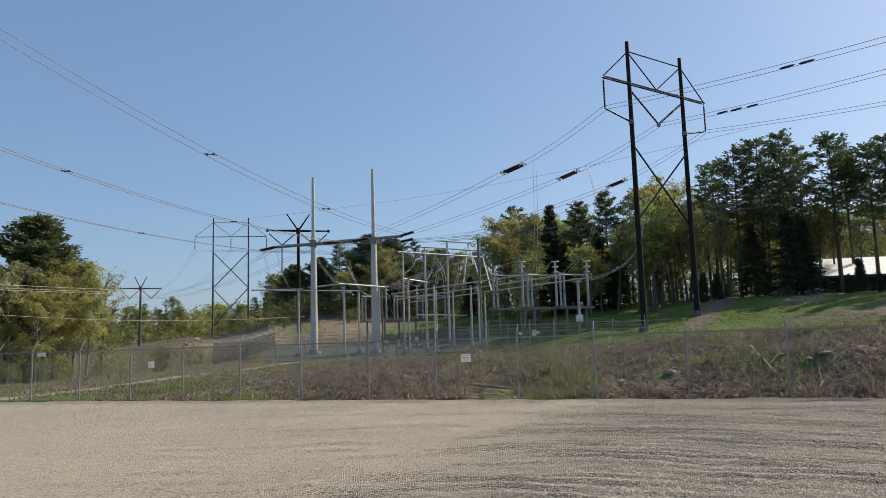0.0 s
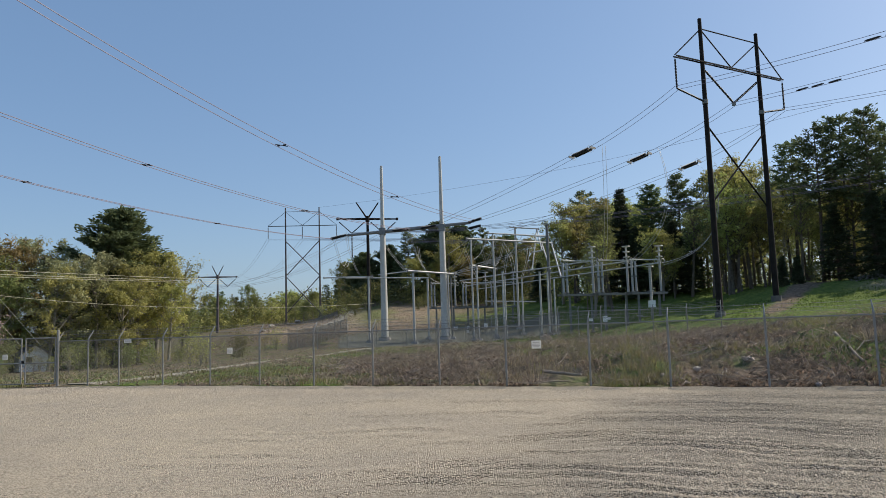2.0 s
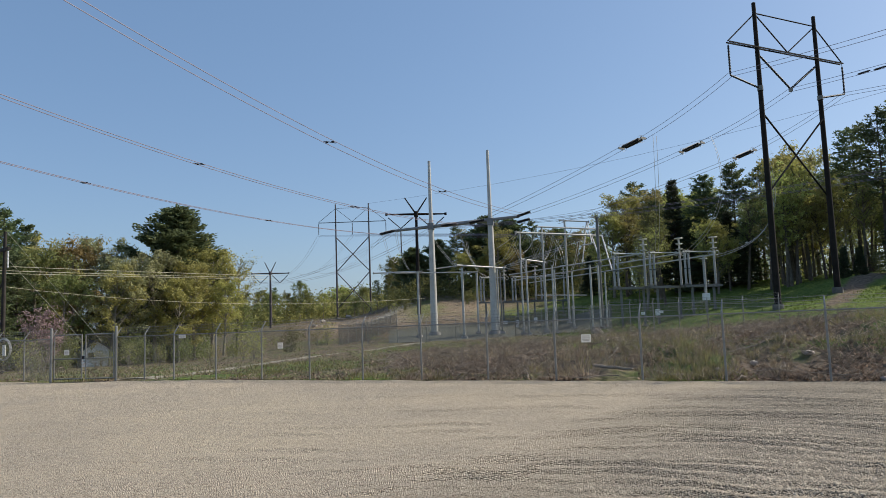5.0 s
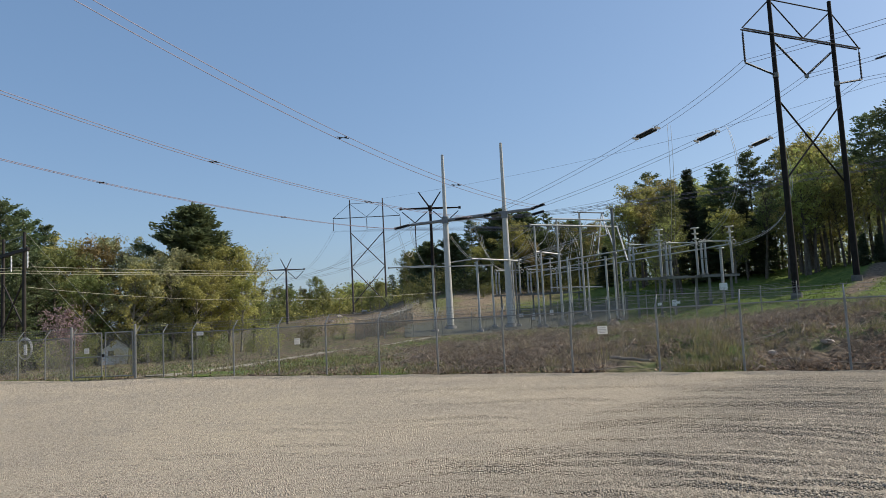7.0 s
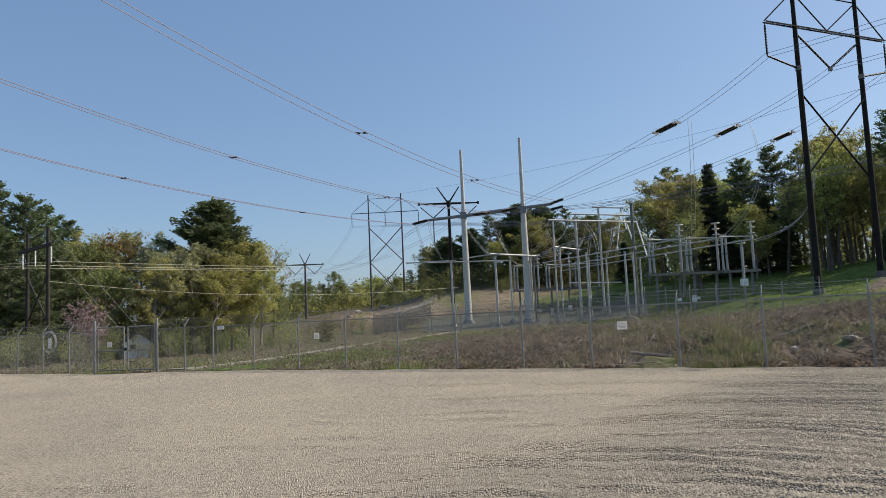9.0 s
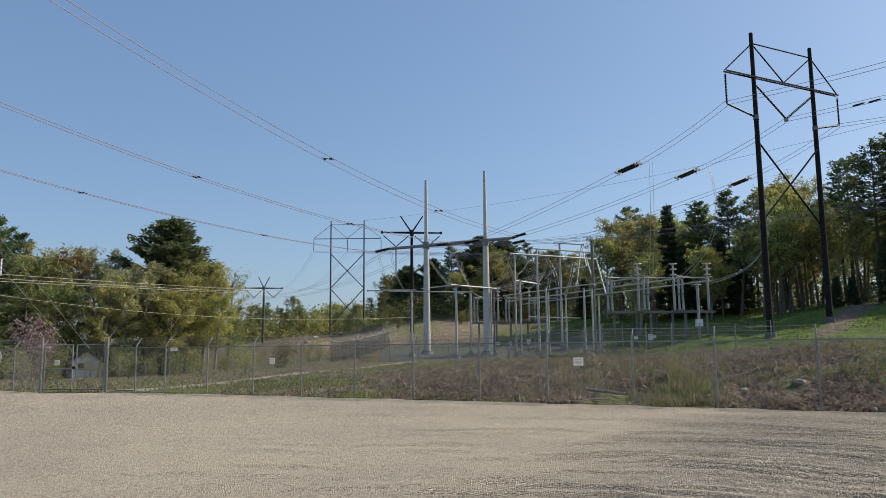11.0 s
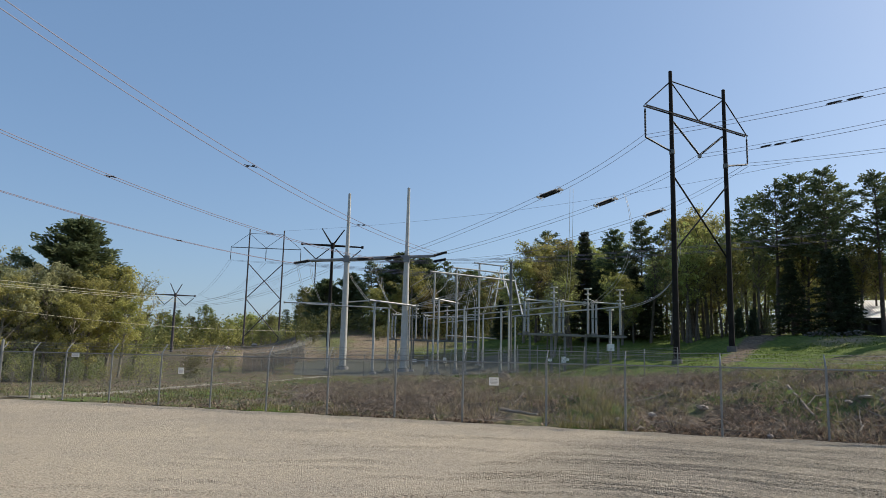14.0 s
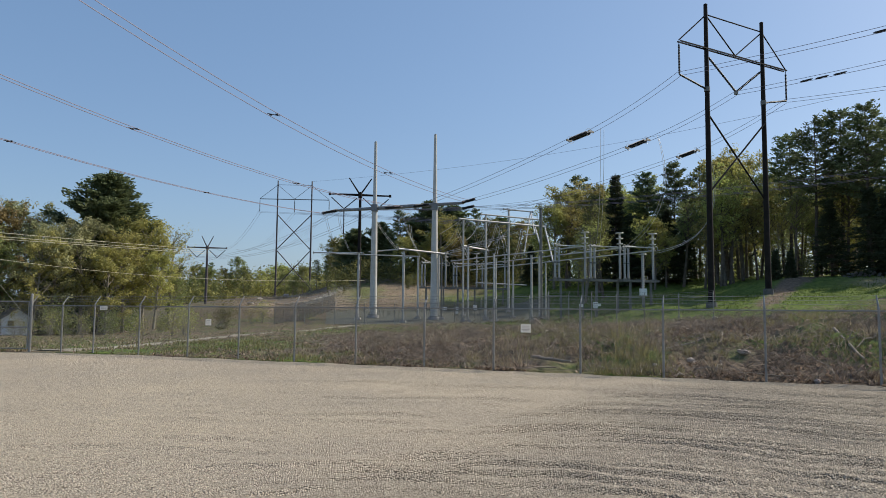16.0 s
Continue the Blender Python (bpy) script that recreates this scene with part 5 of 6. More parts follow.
EDGE_TREES = [
    ("P2", 34.0, 96.1, 17.4), ("P1", 34.4, 89.6, 18.1), ("P2", 37.7, 90.4, 19.3), ("P1", 38.6, 85.7, 19.0),
    ("P4", 43.0, 90.3, 18.0), ("P2", 44.1, 85.2, 18.5), ("P1", 47.3, 88.1, 17.6), ("P2", 48.3, 85.2, 17.1),
    ("P1", 48.4, 81.7, 17.2), ("P1", 51.1, 81.3, 17.1), ("P2", 53.2, 79.9, 16.1), ("P1", 58.0, 81.4, 16.7),
    # these four stand out of view, added for their shadow on the slope
    ("P1", 51.4, 77.5, 17.9), ("P1", 49.6, 70.2, 17.5), ("P2", 49.5, 65.4, 16.7), ("P1", 56.9, 82.2, 18.5),
    ("S1", 35.1, 87.1, 8.4), ("S1", 38.0, 83.8, 9.5), ("S1", 39.7, 84.0, 8.6), ("A1", 28.5, 85.3, 3.1),
    ("A1", 29.9, 84.8, 3.0), ("A1", 42.0, 77.3, 3.2), ("A1", 40.5, 77.0, 1.9), ("A1", 43.0, 75.6, 1.8),
    ("U1", 31.5, 84.3, 2.0)]
WOOD_TREES = [
    ("D1", 29.4, 108.0, 16.6), ("D6", 33.7, 110.9, 17.4), ("D4", 34.9, 106.4, 14.4), ("P4", 27.6, 114.7, 17.0),
    ("P5", 22.6, 108.5, 16.6), ("P5", 19.2, 109.0, 15.4), ("D1", 18.3, 112.5, 13.8), ("S2", 14.1, 107.0, 16.0),
    ("D6", 12.4, 117.3, 15.1), ("P4", 11.0, 123.5, 17.8), ("D2", 8.5, 115.6, 14.8), ("D1", 6.2, 111.8, 12.3),
    ("T2", 26.0, 102.7, 11.1), ("T2", 29.3, 101.8, 11.7), ("T1", 31.5, 99.1, 10.8), ("S1", 20.5, 102.9, 9.8),
    ("S2", 22.5, 101.5, 9.0), ("S1", 16.1, 104.7, 9.9), ("P4", 11.8, 109.3, 9.7), ("T2", 35.8, 97.6, 10.4),
    ("D2", 44.3, 102.8, 13.6), ("D4", 40.7, 104.3, 11.4), ("D2", 49.7, 95.8, 10.1), ("D4", 55.4, 97.3, 11.7),
    ("T1", 28.3, 96.8, 15.0), ("T1", 25.4, 93.6, 13.9), ("T1", 30.6, 94.1, 11.6)]
HILL_TREES = [
    ("P4", -36.1, 155.8, 9.4), ("P3", -31.1, 146.7, 9.9), ("P3", -26.8, 147.5, 11.9), ("P4", -23.3, 143.1, 10.9),
    ("P4", -22.2, 148.3, 14.4), ("D6", -19.3, 148.7, 13.3), ("P3", -16.6, 149.0, 16.2), ("P3", -12.1, 147.4, 15.7),
    ("D1", -13.4, 139.3, 13.6), ("P4", -7.2, 149.8, 15.4), ("D4", -4.4, 144.9, 13.9), ("P3", -1.5, 149.9, 13.4),
    ("D2", 1.8, 139.9, 12.6), ("P4", 5.0, 139.8, 12.6), ("D4", -29.0, 147.1, 7.2), ("P4", -41.3, 164.8, 6.0),
    ("D1", -19.9, 138.5, 9.4), ("D6", -9.5, 139.6, 9.9), ("D4", -3.1, 137.9, 8.4), ("S1", 3.0, 129.9, 8.3),
    ("D1", -16.8, 138.9, 8.8), ("S2", -11.5, 137.5, 7.9)]
LEFT_TREES = [
    ("P3", -53.9, 93.7, 20.5), ("D1", -46.9, 92.9, 13.8), ("B1", -46.1, 97.8, 12.8), ("D2", -47.2, 88.2, 12.2),
    ("D5", -50.3, 84.2, 12.9), ("D5", -51.5, 81.1, 12.0), ("D5", -62.0, 91.0, 15.9), ("D6", -61.9, 86.1, 15.4),
    ("D6", -65.3, 86.1, 15.6), ("D3", -61.9, 78.6, 13.4), ("P5", -70.1, 87.4, 18.5), ("P5", -67.3, 79.4, 19.1),
    ("P5", -66.6, 74.7, 19.8), ("P5", -71.3, 75.8, 22.1), ("P4", -72.9, 74.2, 20.7), ("D3", -56.5, 76.5, 10.1),
    ("D6", -52.2, 78.3, 10.7), ("P5", -58.6, 68.4, 10.4), ("P5", -61.0, 74.2, 12.9), ("D1", -46.3, 83.1, 9.8)]
LEFT_BUSHES = [
    ("D2", -43.2, 88.1, 9.2), ("R1", -37.9, 49.2, 4.5), ("D4", -44.4, 96.4, 6.1), ("P5", -61.9, 68.1, 13.2),
    ("U2", -33.2, 50.1, 1.2), ("U2", -34.4, 54.1, 1.9), ("U1", -36.9, 59.6, 2.4), ("U2", -30.4, 51.8, 1.6),
    ("U1", -39.3, 53.1, 2.5), ("U1", -31.9, 57.9, 1.7), ("P3", -70.2, 68.5, 18.9)]
FAR_TREES = [
    ("D3", -88.4, 212.3, 9.6), ("D1", -87.4, 223.5, 9.1), ("D3", -80.8, 220.7, 8.9), ("D1", -74.4, 217.7, 7.7),
    ("D3", -63.5, 205.4, 6.6), ("D3", -56.1, 197.2, 7.4), ("P4", -48.6, 183.7, 7.7), ("P4", -42.7, 174.9, 8.9),
    ("U1", -54.1, 182.1, 4.4), ("U1", -49.4, 178.3, 2.9), ("D4", -96.2, 219.9, 7.9)]
turn_rng = random.Random(5)
HILL_TREES = [(kind, x, y, h - 1.3 if x > -30 else h) for kind, x, y, h in HILL_TREES]
for rows in (EDGE_TREES, WOOD_TREES, HILL_TREES, LEFT_TREES, LEFT_BUSHES, FAR_TREES):
    for kind, x, y, h in rows:
        plant(kind, x, y, h, turn_rng.uniform(0, 6.28))

# woods behind the edge trees
wood_rng = random.Random(8)
for k in range(62):
    az, d = radians(wood_rng.uniform(3, 44)), wood_rng.uniform(112, 165)
    d += 40 if az > 0.45 else 0
    plant(wood_rng.choice(("P2", "D4", "D2", "T1", "P4", "D1", "T1")), d * math.sin(az), d * math.cos(az), wood_rng.uniform(11, 15.5) * (0.62 if az > 0.37 else 1.0), wood_rng.uniform(0, 6.28))
for k in range(20):
    az, d = radians(wood_rng.uniform(-14, 3)), wood_rng.uniform(150, 200)
    plant(wood_rng.choice(("P4", "P3", "D4", "D2", "P2")), d * math.sin(az), d * math.cos(az), wood_rng.uniform(9, 14), wood_rng.uniform(0, 6.28))
for k in range(26):
    az, d = radians(wood_rng.uniform(-60, -29)), wood_rng.uniform(112, 150)
    plant(wood_rng.choice(("P4", "D3", "D1", "D2", "D4", "P3")), d * math.sin(az), d * math.cos(az), wood_rng.uniform(10, 14), wood_rng.uniform(0, 6.28))
for k in range(30):
    az, d = radians(wood_rng.uniform(-31, -12)), wood_rng.uniform(230, 330)
    plant(wood_rng.choice(("D3", "D1", "D4", "D3", "P4")), d * math.sin(az), d * math.cos(az), wood_rng.uniform(9, 13), wood_rng.uniform(0, 6.28))
for k in range(58):
    az, d = radians(wood_rng.uniform(4, 40)), wood_rng.uniform(99, 126)
    d += 30 if az > 0.45 else 0
    plant(wood_rng.choice(("T1", "T2", "T2", "T1", "P2")), d * math.sin(az), d * math.cos(az), wood_rng.uniform(9, 14), wood_rng.uniform(0, 6.28))
for k in range(30):
    az, d = radians(wood_rng.uniform(4, 38)), wood_rng.uniform(98, 112)
    d += 30 if az > 0.45 else 0
    plant(wood_rng.choice(("B1", "B1", "T1", "D2")), d * math.sin(az), d * math.cos(az), wood_rng.uniform(6, 10.5), wood_rng.uniform(0, 6.28))
for k in range(16):
    az, d = radians(wood_rng.uniform(13, 29)), wood_rng.uniform(95, 100)
    plant(wood_rng.choice(("T1", "T2", "T2")), d * math.sin(az), d * math.cos(az), wood_rng.uniform(8, 12), wood_rng.uniform(0, 6.28))
# bushes along the wood's edge and by the house
for k in range(16):
    az, d = radians(wood_rng.uniform(5, 34)), wood_rng.uniform(100, 112)
    plant(wood_rng.choice(("U1", "U2", "U2")), d * math.sin(az), d * math.cos(az), wood_rng.uniform(1.6, 3.6), wood_rng.uniform(0, 6.28))
for k in range(44):
    az, d = radians(wood_rng.uniform(-46, -17)), wood_rng.uniform(50, 100)
    plant(wood_rng.choice(("U1", "U2", "U2")), d * math.sin(az), d * math.cos(az), wood_rng.uniform(1.0, 2.4), wood_rng.uniform(0, 6.28))
for k in range(26):
    az, d = radians(wood_rng.uniform(-18, 2)), wood_rng.uniform(125, 160)
    plant(wood_rng.choice(("U1", "U2", "U2")), d * math.sin(az), d * math.cos(az), wood_rng.uniform(1.2, 2.6), wood_rng.uniform(0, 6.28))


def thicket(label, n, seed, a0, a1, d0, d1, top, size, mat, name="undergrowth"):
    """Dense low growth that fills the wood between the trunks."""
    rng = np.random.default_rng(seed)
    az, d = np.radians(rng.uniform(a0, a1, n)), rng.uniform(d0, d1, n)
    x, y = d * np.sin(az), d * np.cos(az)
    lump = patch(x, y, 0.35, seed) * 0.8 + 0.4 * patch(x, y, 1.1, seed + 1)
    z = terrain(x, y) + top * lump * rng.random(n) ** 0.8
    ob = new(name, quads_mesh(name, leaf_quads(np.stack([x, y, z], 1), size, rng), mat))
    return tagged(ob, label, "vegetation", kind="stuff")


def patch(x, y, s, k):
    return 0.5 + 0.25 * np.sin(x * s + 1.7 * np.sin(y * s * 0.8 + k)) + 0.25 * np.sin(y * s * 1.2 + 1.4 * np.sin(x * s * 0.7 + 2 * k))


thicket("shaded green undergrowth inside the wood", 15000, 81, 2, 46, 114, 150, 8.0, 0.20, M_LEAFGREEN)
thicket("pale yellow undergrowth inside the wood", 16000, 80, 2, 46, 116, 155, 9.5, 0.20, M_LEAF)
# added to close sky gaps; its dark colour stands for the wood's shade
thicket("dark filler growth standing for shade inside the wood", 16000, 82, 2, 46, 110, 150, 8.5, 0.22, M_SPRUCE)
thicket("green undergrowth beneath the roadside trees", 36000, 83, -66, -27, 98, 130, 6.5, 0.17, M_LEAFGREEN)
thicket("dark undergrowth beneath the roadside trees", 26000, 84, -66, -28, 104, 135, 7.5, 0.2, M_SPRUCE)
thicket("mixed undergrowth on the hill's brow", 12000, 85, -13, 4, 140, 175, 6.0, 0.22, M_SPRUCE)
thicket("spring growth on the hill's brow", 26000, 86, -14, 4, 135, 170, 4.5, 0.2, M_LEAFGREEN)
thicket("far low woods in spring leaf", 30000, 87, -34, -10, 225, 300, 10.0, 0.38, M_LEAFGREEN)
thicket("far low woods in yellow leaf", 14000, 88, -34, -10, 220, 300, 8.5, 0.38, M_LEAF)
thicket("brown scrub on the cleared slope", 12000, 89, -22, 0, 98, 158, 1.1, 0.07, M_TWIG)
thicket("straw-coloured weeds on the cleared slope", 5000, 90, -22, 0, 98, 158, 0.7, 0.07, M_STRAW)
thicket("green weeds on the cleared slope", 9000, 91, -26, 0, 92, 158, 0.8, 0.08, M_GRASS)


# ---- houses and the wooden pole ----
def cottage(at2, turn):
    zb = ground_at(*at2)
    th = thing("cottage", (*at2, zb), "small pale house with a dark shingle roof", "house")
    th.rotation_euler = (0, 0, turn)
    w, l, h, r = 3.0, 4.2, 1.9, 1.0
    g = Geo()
    g.smooth = False
    g.box((0, 0, h / 2 - 0.2), (w, l, h + 0.4))
    for y in (-l / 2, l / 2):
        g.face((-w / 2, y, h), (w / 2, y, h), (0, y, h + r))
    part("wall", g, M_SIDING, th)
    for s in (-1, 1):
        rf = Geo()
        rf.smooth = False
        a, b = Vector((s * (w / 2 + 0.3), 0, h - 0.18)), Vector((0, 0, h + r + 0.05))
        rf.beam(a, b, l + 0.6, 0.14)
        part("roof", rf, M_ROOFDARK, th)
    for x in (-0.6,):
        wf = Geo().box((x, -l / 2 - 0.03, 1.25), (0.8, 0.08, 0.9))
        win = part("window", wf, M_WHITE, th)
        part("pane", Geo().box((x, -l / 2 - 0.075, 1.25), (0.62, 0.02, 0.72)), M_GLASS, win)
    part("door", Geo().box((0.75, -l / 2 - 0.03, 0.85), (0.75, 0.06, 1.7)), M_WHITE, th)
    return th


cottage((-55.21, 79.85), 0.75)


def metal_barn(at2, turn):
    zb = ground_at(*at2) - 0.8         # it stands behind the brow of the slope
    th = thing("open_barn", (*at2, zb), "long dark barn under a bright corrugated metal roof", "barn")
    th.rotation_euler = (0, 0, turn)
    L, W, he, hr = 26.0, 9.0, 2.7, 5.2
    part("back_wall", Geo().box((L / 2, W - 0.2, he / 2), (L, 0.2, he)), M_SHED, th)
    part("end_wall", Geo().box((0.1, W / 2, he / 2), (0.2, W, he)), M_SHED, th)
    part("end_wall", Geo().box((L - 0.1, W / 2, he / 2), (0.2, W, he)), M_SHED, th)
    # dark sheet behind the posts, standing for the shade under the open roof
    part("shade_panel", Geo().box((L / 2, 1.4, he / 2), (L - 0.5, 0.15, he)), M_SHED, th)
    for k in range(9):
        part("post", Geo().box((0.3 + k * (L - 0.6) / 8, 0.1, he / 2), (0.2, 0.2, he)), M_SHED, th)
    for s in (0, 1):
        rf = Geo()
        rf.smooth = False
        n = int(L / 0.15)
        y0, y1 = (-0.5, W / 2) if s == 0 else (W + 0.5, W / 2)
        k0 = len(rf.v)
        for i in range(n + 1):
            x = -0.4 + (L + 0.8) * i / n
            b = 0.05 if i % 2 else 0.0
            rf.v += [(x, y0, he + 0.1 + b), (x, y1, hr + b)]
        for i in range(n):
            q = k0 + 2 * i
            rf.f.append((q, q + 2, q + 3, q + 1))
        part("roof", rf, M_ROOFMETAL, th, "bright corrugated metal roof sheet")
    part("fascia", Geo().box((L / 2, -0.5, he + 0.02), (L + 0.8, 0.05, 0.22)), M_SHED, th)
    return th


metal_barn((42.71, 85.94), -0.12)


def wooden_h_pole():
    a, b = Vector((-50.9, 57.9, 0)), Vector((-46.4, 55.1, 0))
    zb = ground_at(a.x, a.y)
    th = thing("wooden_pole_pair", (a.x, a.y, zb), "dark wooden pole pair with a crossarm and pale insulators", "utility pole")
    d = (b - a)
    Z = Vector((0, 0, 1))
    for o, h in ((Vector((0, 0, 0)), 11.0 - zb), (d, 11.0 - zb)):
        part("pole", Geo().tube([o - Z * 0.5, o + Z * (h * .5), o + Z * h], [0.19, 0.17, 0.13], 10), M_WOODPOLE, th)
    u = d.normalized()
    za = 9.5 - zb
    part("crossarm", Geo().beam(u * -2.4 + Z * za, u * 6.3 + Z * za, 0.22, 0.26), M_WOODPOLE, th)
    for p in (0, 1):
        s, e = (Vector((0, 0, 0)), d) if p == 0 else (d, Vector((0, 0, 0)))
        part("cross_brace", Geo().beam(s + Z * 8.0, e + Z * 4.0, 0.10, 0.14), M_WOODPOLE, th)
    for k in (-1.3, 2.1, 6.1):
        part("insulator_string", insulator(Geo(), u * k + Z * (za - 0.2), u * k + Z * (za - 1.6), 0.08, 0.045, 12), M_WHITE, th, "pale insulator string")
    part("top_tie", Geo().tube([Z * (10.7 - zb), d + Z * (10.7 - zb)], 0.03, 6), M_GALV, th)
    for g0, g1 in (((-46.36, 55.17, 11.03), (-33.72, 49.73, 1.57)), ((-46.25, 55.27, 8.70), (-34.75, 49.00, 1.64))):
        part("guy_wire", Geo().tube([Vector(g0) - a - Z * zb, Vector(g1) - a - Z * zb], 0.012, 5), M_BRIGHTWIRE, th)
    return th


wooden_h_pole()


# ---- small things on the bank ----
def stone(x, y, r, flat, seed, label):
    rng = random.Random(seed)
    bm = bmesh.new()
    bmesh.ops.create_icosphere(bm, subdivisions=2, radius=1)
    for v in bm.verts:
        k = 0.8 + 0.35 * noise.noise(v.co * 1.6 + Vector((seed, 0, 0)))
        v.co = Vector((v.co.x * r * k, v.co.y * r * 0.7 * k, v.co.z * r * flat * k))
    me = bpy.data.meshes.new("boulder")
    bm.to_mesh(me)
    bm.free()
    me.materials.append(M_ROCK)
    ob = new("boulder", me)
    ob.location = (x, y, ground_at(x, y) + r * flat * 0.45)
    ob.rotation_euler = (0.1, 0.12, rng.uniform(0, 3))
    return tagged(ob, label, "stone", "boulders")


for k, (x, y, r, f) in enumerate([(6.73, 23.66, 0.32, 0.30), (10.71, 22.88, 0.20, 0.30), (11.05, 22.60, 0.26, 0.22), (4.01, 22.80, 0.09, 0.60), (5.21, 23.63, 0.22, 0.50), (1.83, 61.91, 0.60, 0.60), (7.58, 20.61, 0.14, 0.60), (14.87, 58.08, 0.40, 0.60), (-45.34, 132.45, 0.90, 0.50), (-43.85, 143.45, 1.10, 0.40), (-33.53, 141.07, 0.90, 0.50), (-43.45, 122.52, 0.70, 0.50)]):
    stone(x, y, r, f, k + 3, "pale weathered boulder lying in the brush" if f < 0.5 else "rounded grey-brown stone in dead leaves")


def fallen_log(a, b, r, label):
    a, b = Vector((*a, ground_at(*a) + r * 0.8 + 0.12)), Vector((*b, ground_at(*b) + r * 0.8 + 0.1))
    th = thing("fallen_log", a, label, "log")
    d = b - a
    pts = [d * (i / 6) + Vector((0, 0.02 * math.sin(i * 1.7), 0.015 * math.sin(i * 2.3))) for i in range(7)]
    part("trunk", Geo().tube(pts, [r, r * .97, r * .9, r * .92, r * .8, r * .75, r * .6], 10), M_LOG, th)
    part("branch_stub", Geo().tube([pts[3], pts[3] + Vector((0.1, -0.1, 0.4))], [r * .4, r * .2], 6), M_LOG, th)
    return th


for a, b, r in [((0.62, 24.45), (1.73, 23.75), 0.055), ((9.84, 25.10), (9.35, 22.06), 0.05)]:
    fallen_log(a, b, r, "grey weathered log lying on the bank")


def dry_stone_wall(a, b, label):
    """A low tumbled wall of field stones along the brow."""
    a, b = Vector((*a, 0)), Vector((*b, 0))
    base = Vector((a.x, a.y, ground_at(a.x, a.y)))
    th = thing("stone_wall", base, label, "wall")
    rng = random.Random(17)
    bm = bmesh.new()
    bmesh.ops.create_icosphere(bm, subdivisions=1, radius=1)
    for v in bm.verts:
        v.co *= 0.8 + 0.4 * noise.noise(v.co * 1.5)
    me = bpy.data.meshes.new("stone")
    bm.to_mesh(me)
    bm.free()
    me.materials.append(M_CONCDARK)
    n = int((b - a).length / 0.42)
    for row in range(2):
        for k in range(n):
            p = a.lerp(b, (k + 0.5 * row + rng.uniform(-0.15, 0.15)) / n)
            st = new("stone", me)
            st.parent = th
            st.location = (p.x - base.x + rng.uniform(-0.1, 0.1), p.y - base.y + rng.uniform(-0.1, 0.1), ground_at(p.x, p.y) - base.z + 0.12 + 0.27 * row)
            st.rotation_euler = (rng.uniform(-0.3, 0.3), rng.uniform(-0.3, 0.3), rng.uniform(0, 6.28))
            st.scale = (rng.uniform(0.24, 0.36), rng.uniform(0.18, 0.28), rng.uniform(0.14, 0.21))
    return th


dry_stone_wall((34.9, 83.6), (39.6, 80.2), "low tumbled dry stone wall on the grassy brow")


def coil_on_fence():
    th = thing("cable_coil", (-26.34, 31.51, 1.42), "white cable coil hung on the fence", "cable")
    for k in range(3):
        pts = [Vector((0.40 * math.cos(q) * (1 - 0.06 * k), -0.06 - 0.02 * k, 0.52 * math.sin(q) * (1 - 0.06 * k))) for q in np.linspace(0, 2 * math.pi, 25)]
        part("loop", Geo().tube(pts, 0.016, 6, False), M_ALU, th)
    part("tag", Geo().box((0.05, -0.1, -0.05), (0.16, 0.03, 0.5)), M_WHITE, th)


coil_on_fence()


# ---- sandy track ----
def track(plan, wide, label):
    pts = [Vector((*p, 0)) for p in plan]
    dense = []
    for i in range(len(pts) - 1):
        for j in range(12):
            dense.append(pts[i].lerp(pts[i + 1], j / 12))
    g = Geo()
    prev = None
    for i, p in enumerate(dense):
        d = (dense[min(i + 1, len(dense) - 1)] - dense[max(i - 1, 0)]).normalized()
        s = Vector((-d.y, d.x, 0))
        w = wide + 0.2 * math.sin(i * 0.9) + 0.15 * math.sin(i * 2.3)
        k = len(g.v)
        for q in (-1, -0.5, 0, 0.5, 1):
            c = p + s * (w * q)
            g.v.append((c.x, c.y, ground_at(c.x, c.y) + 0.05 - 0.05 * abs(q) ** 3))
        if prev is not None:
            for j in range(4):
                g.f.append((prev + j, k + j, k + j + 1, prev + j + 1))
        prev = k
    ob = new("dirt_track", g.mesh("dirt_track", M_SAND))
    tagged(ob, label, "path", kind="structure")


track([(-18.3, 29.4)] + TRACK[1:], 0.8, "narrow pale sandy track through the grass")
track([(-31.87, 111.54), (-31.42, 122.02), (-30.92, 132.44), (-30.18, 138.75)], 1.7, "tan dirt path climbing the cleared slope")


# ---- brush, grass, leaf litter and gravel stones ----
def scatter(n, rng, d0, d1, a0, a1, power=1.0):
    d = d0 + (d1 - d0) * rng.random(n) ** power
    a = np.radians(rng.uniform(a0, a1, n))
    x, y = d * np.sin(a), d * np.cos(a)
    off_track = np.abs(x - np.interp(y, TRACK_Y, TRACK_X)) > 0.75
    ok = (y > fence_y(x) - 0.05) & (off_track | (y > 84))
    return x[ok], y[ok]


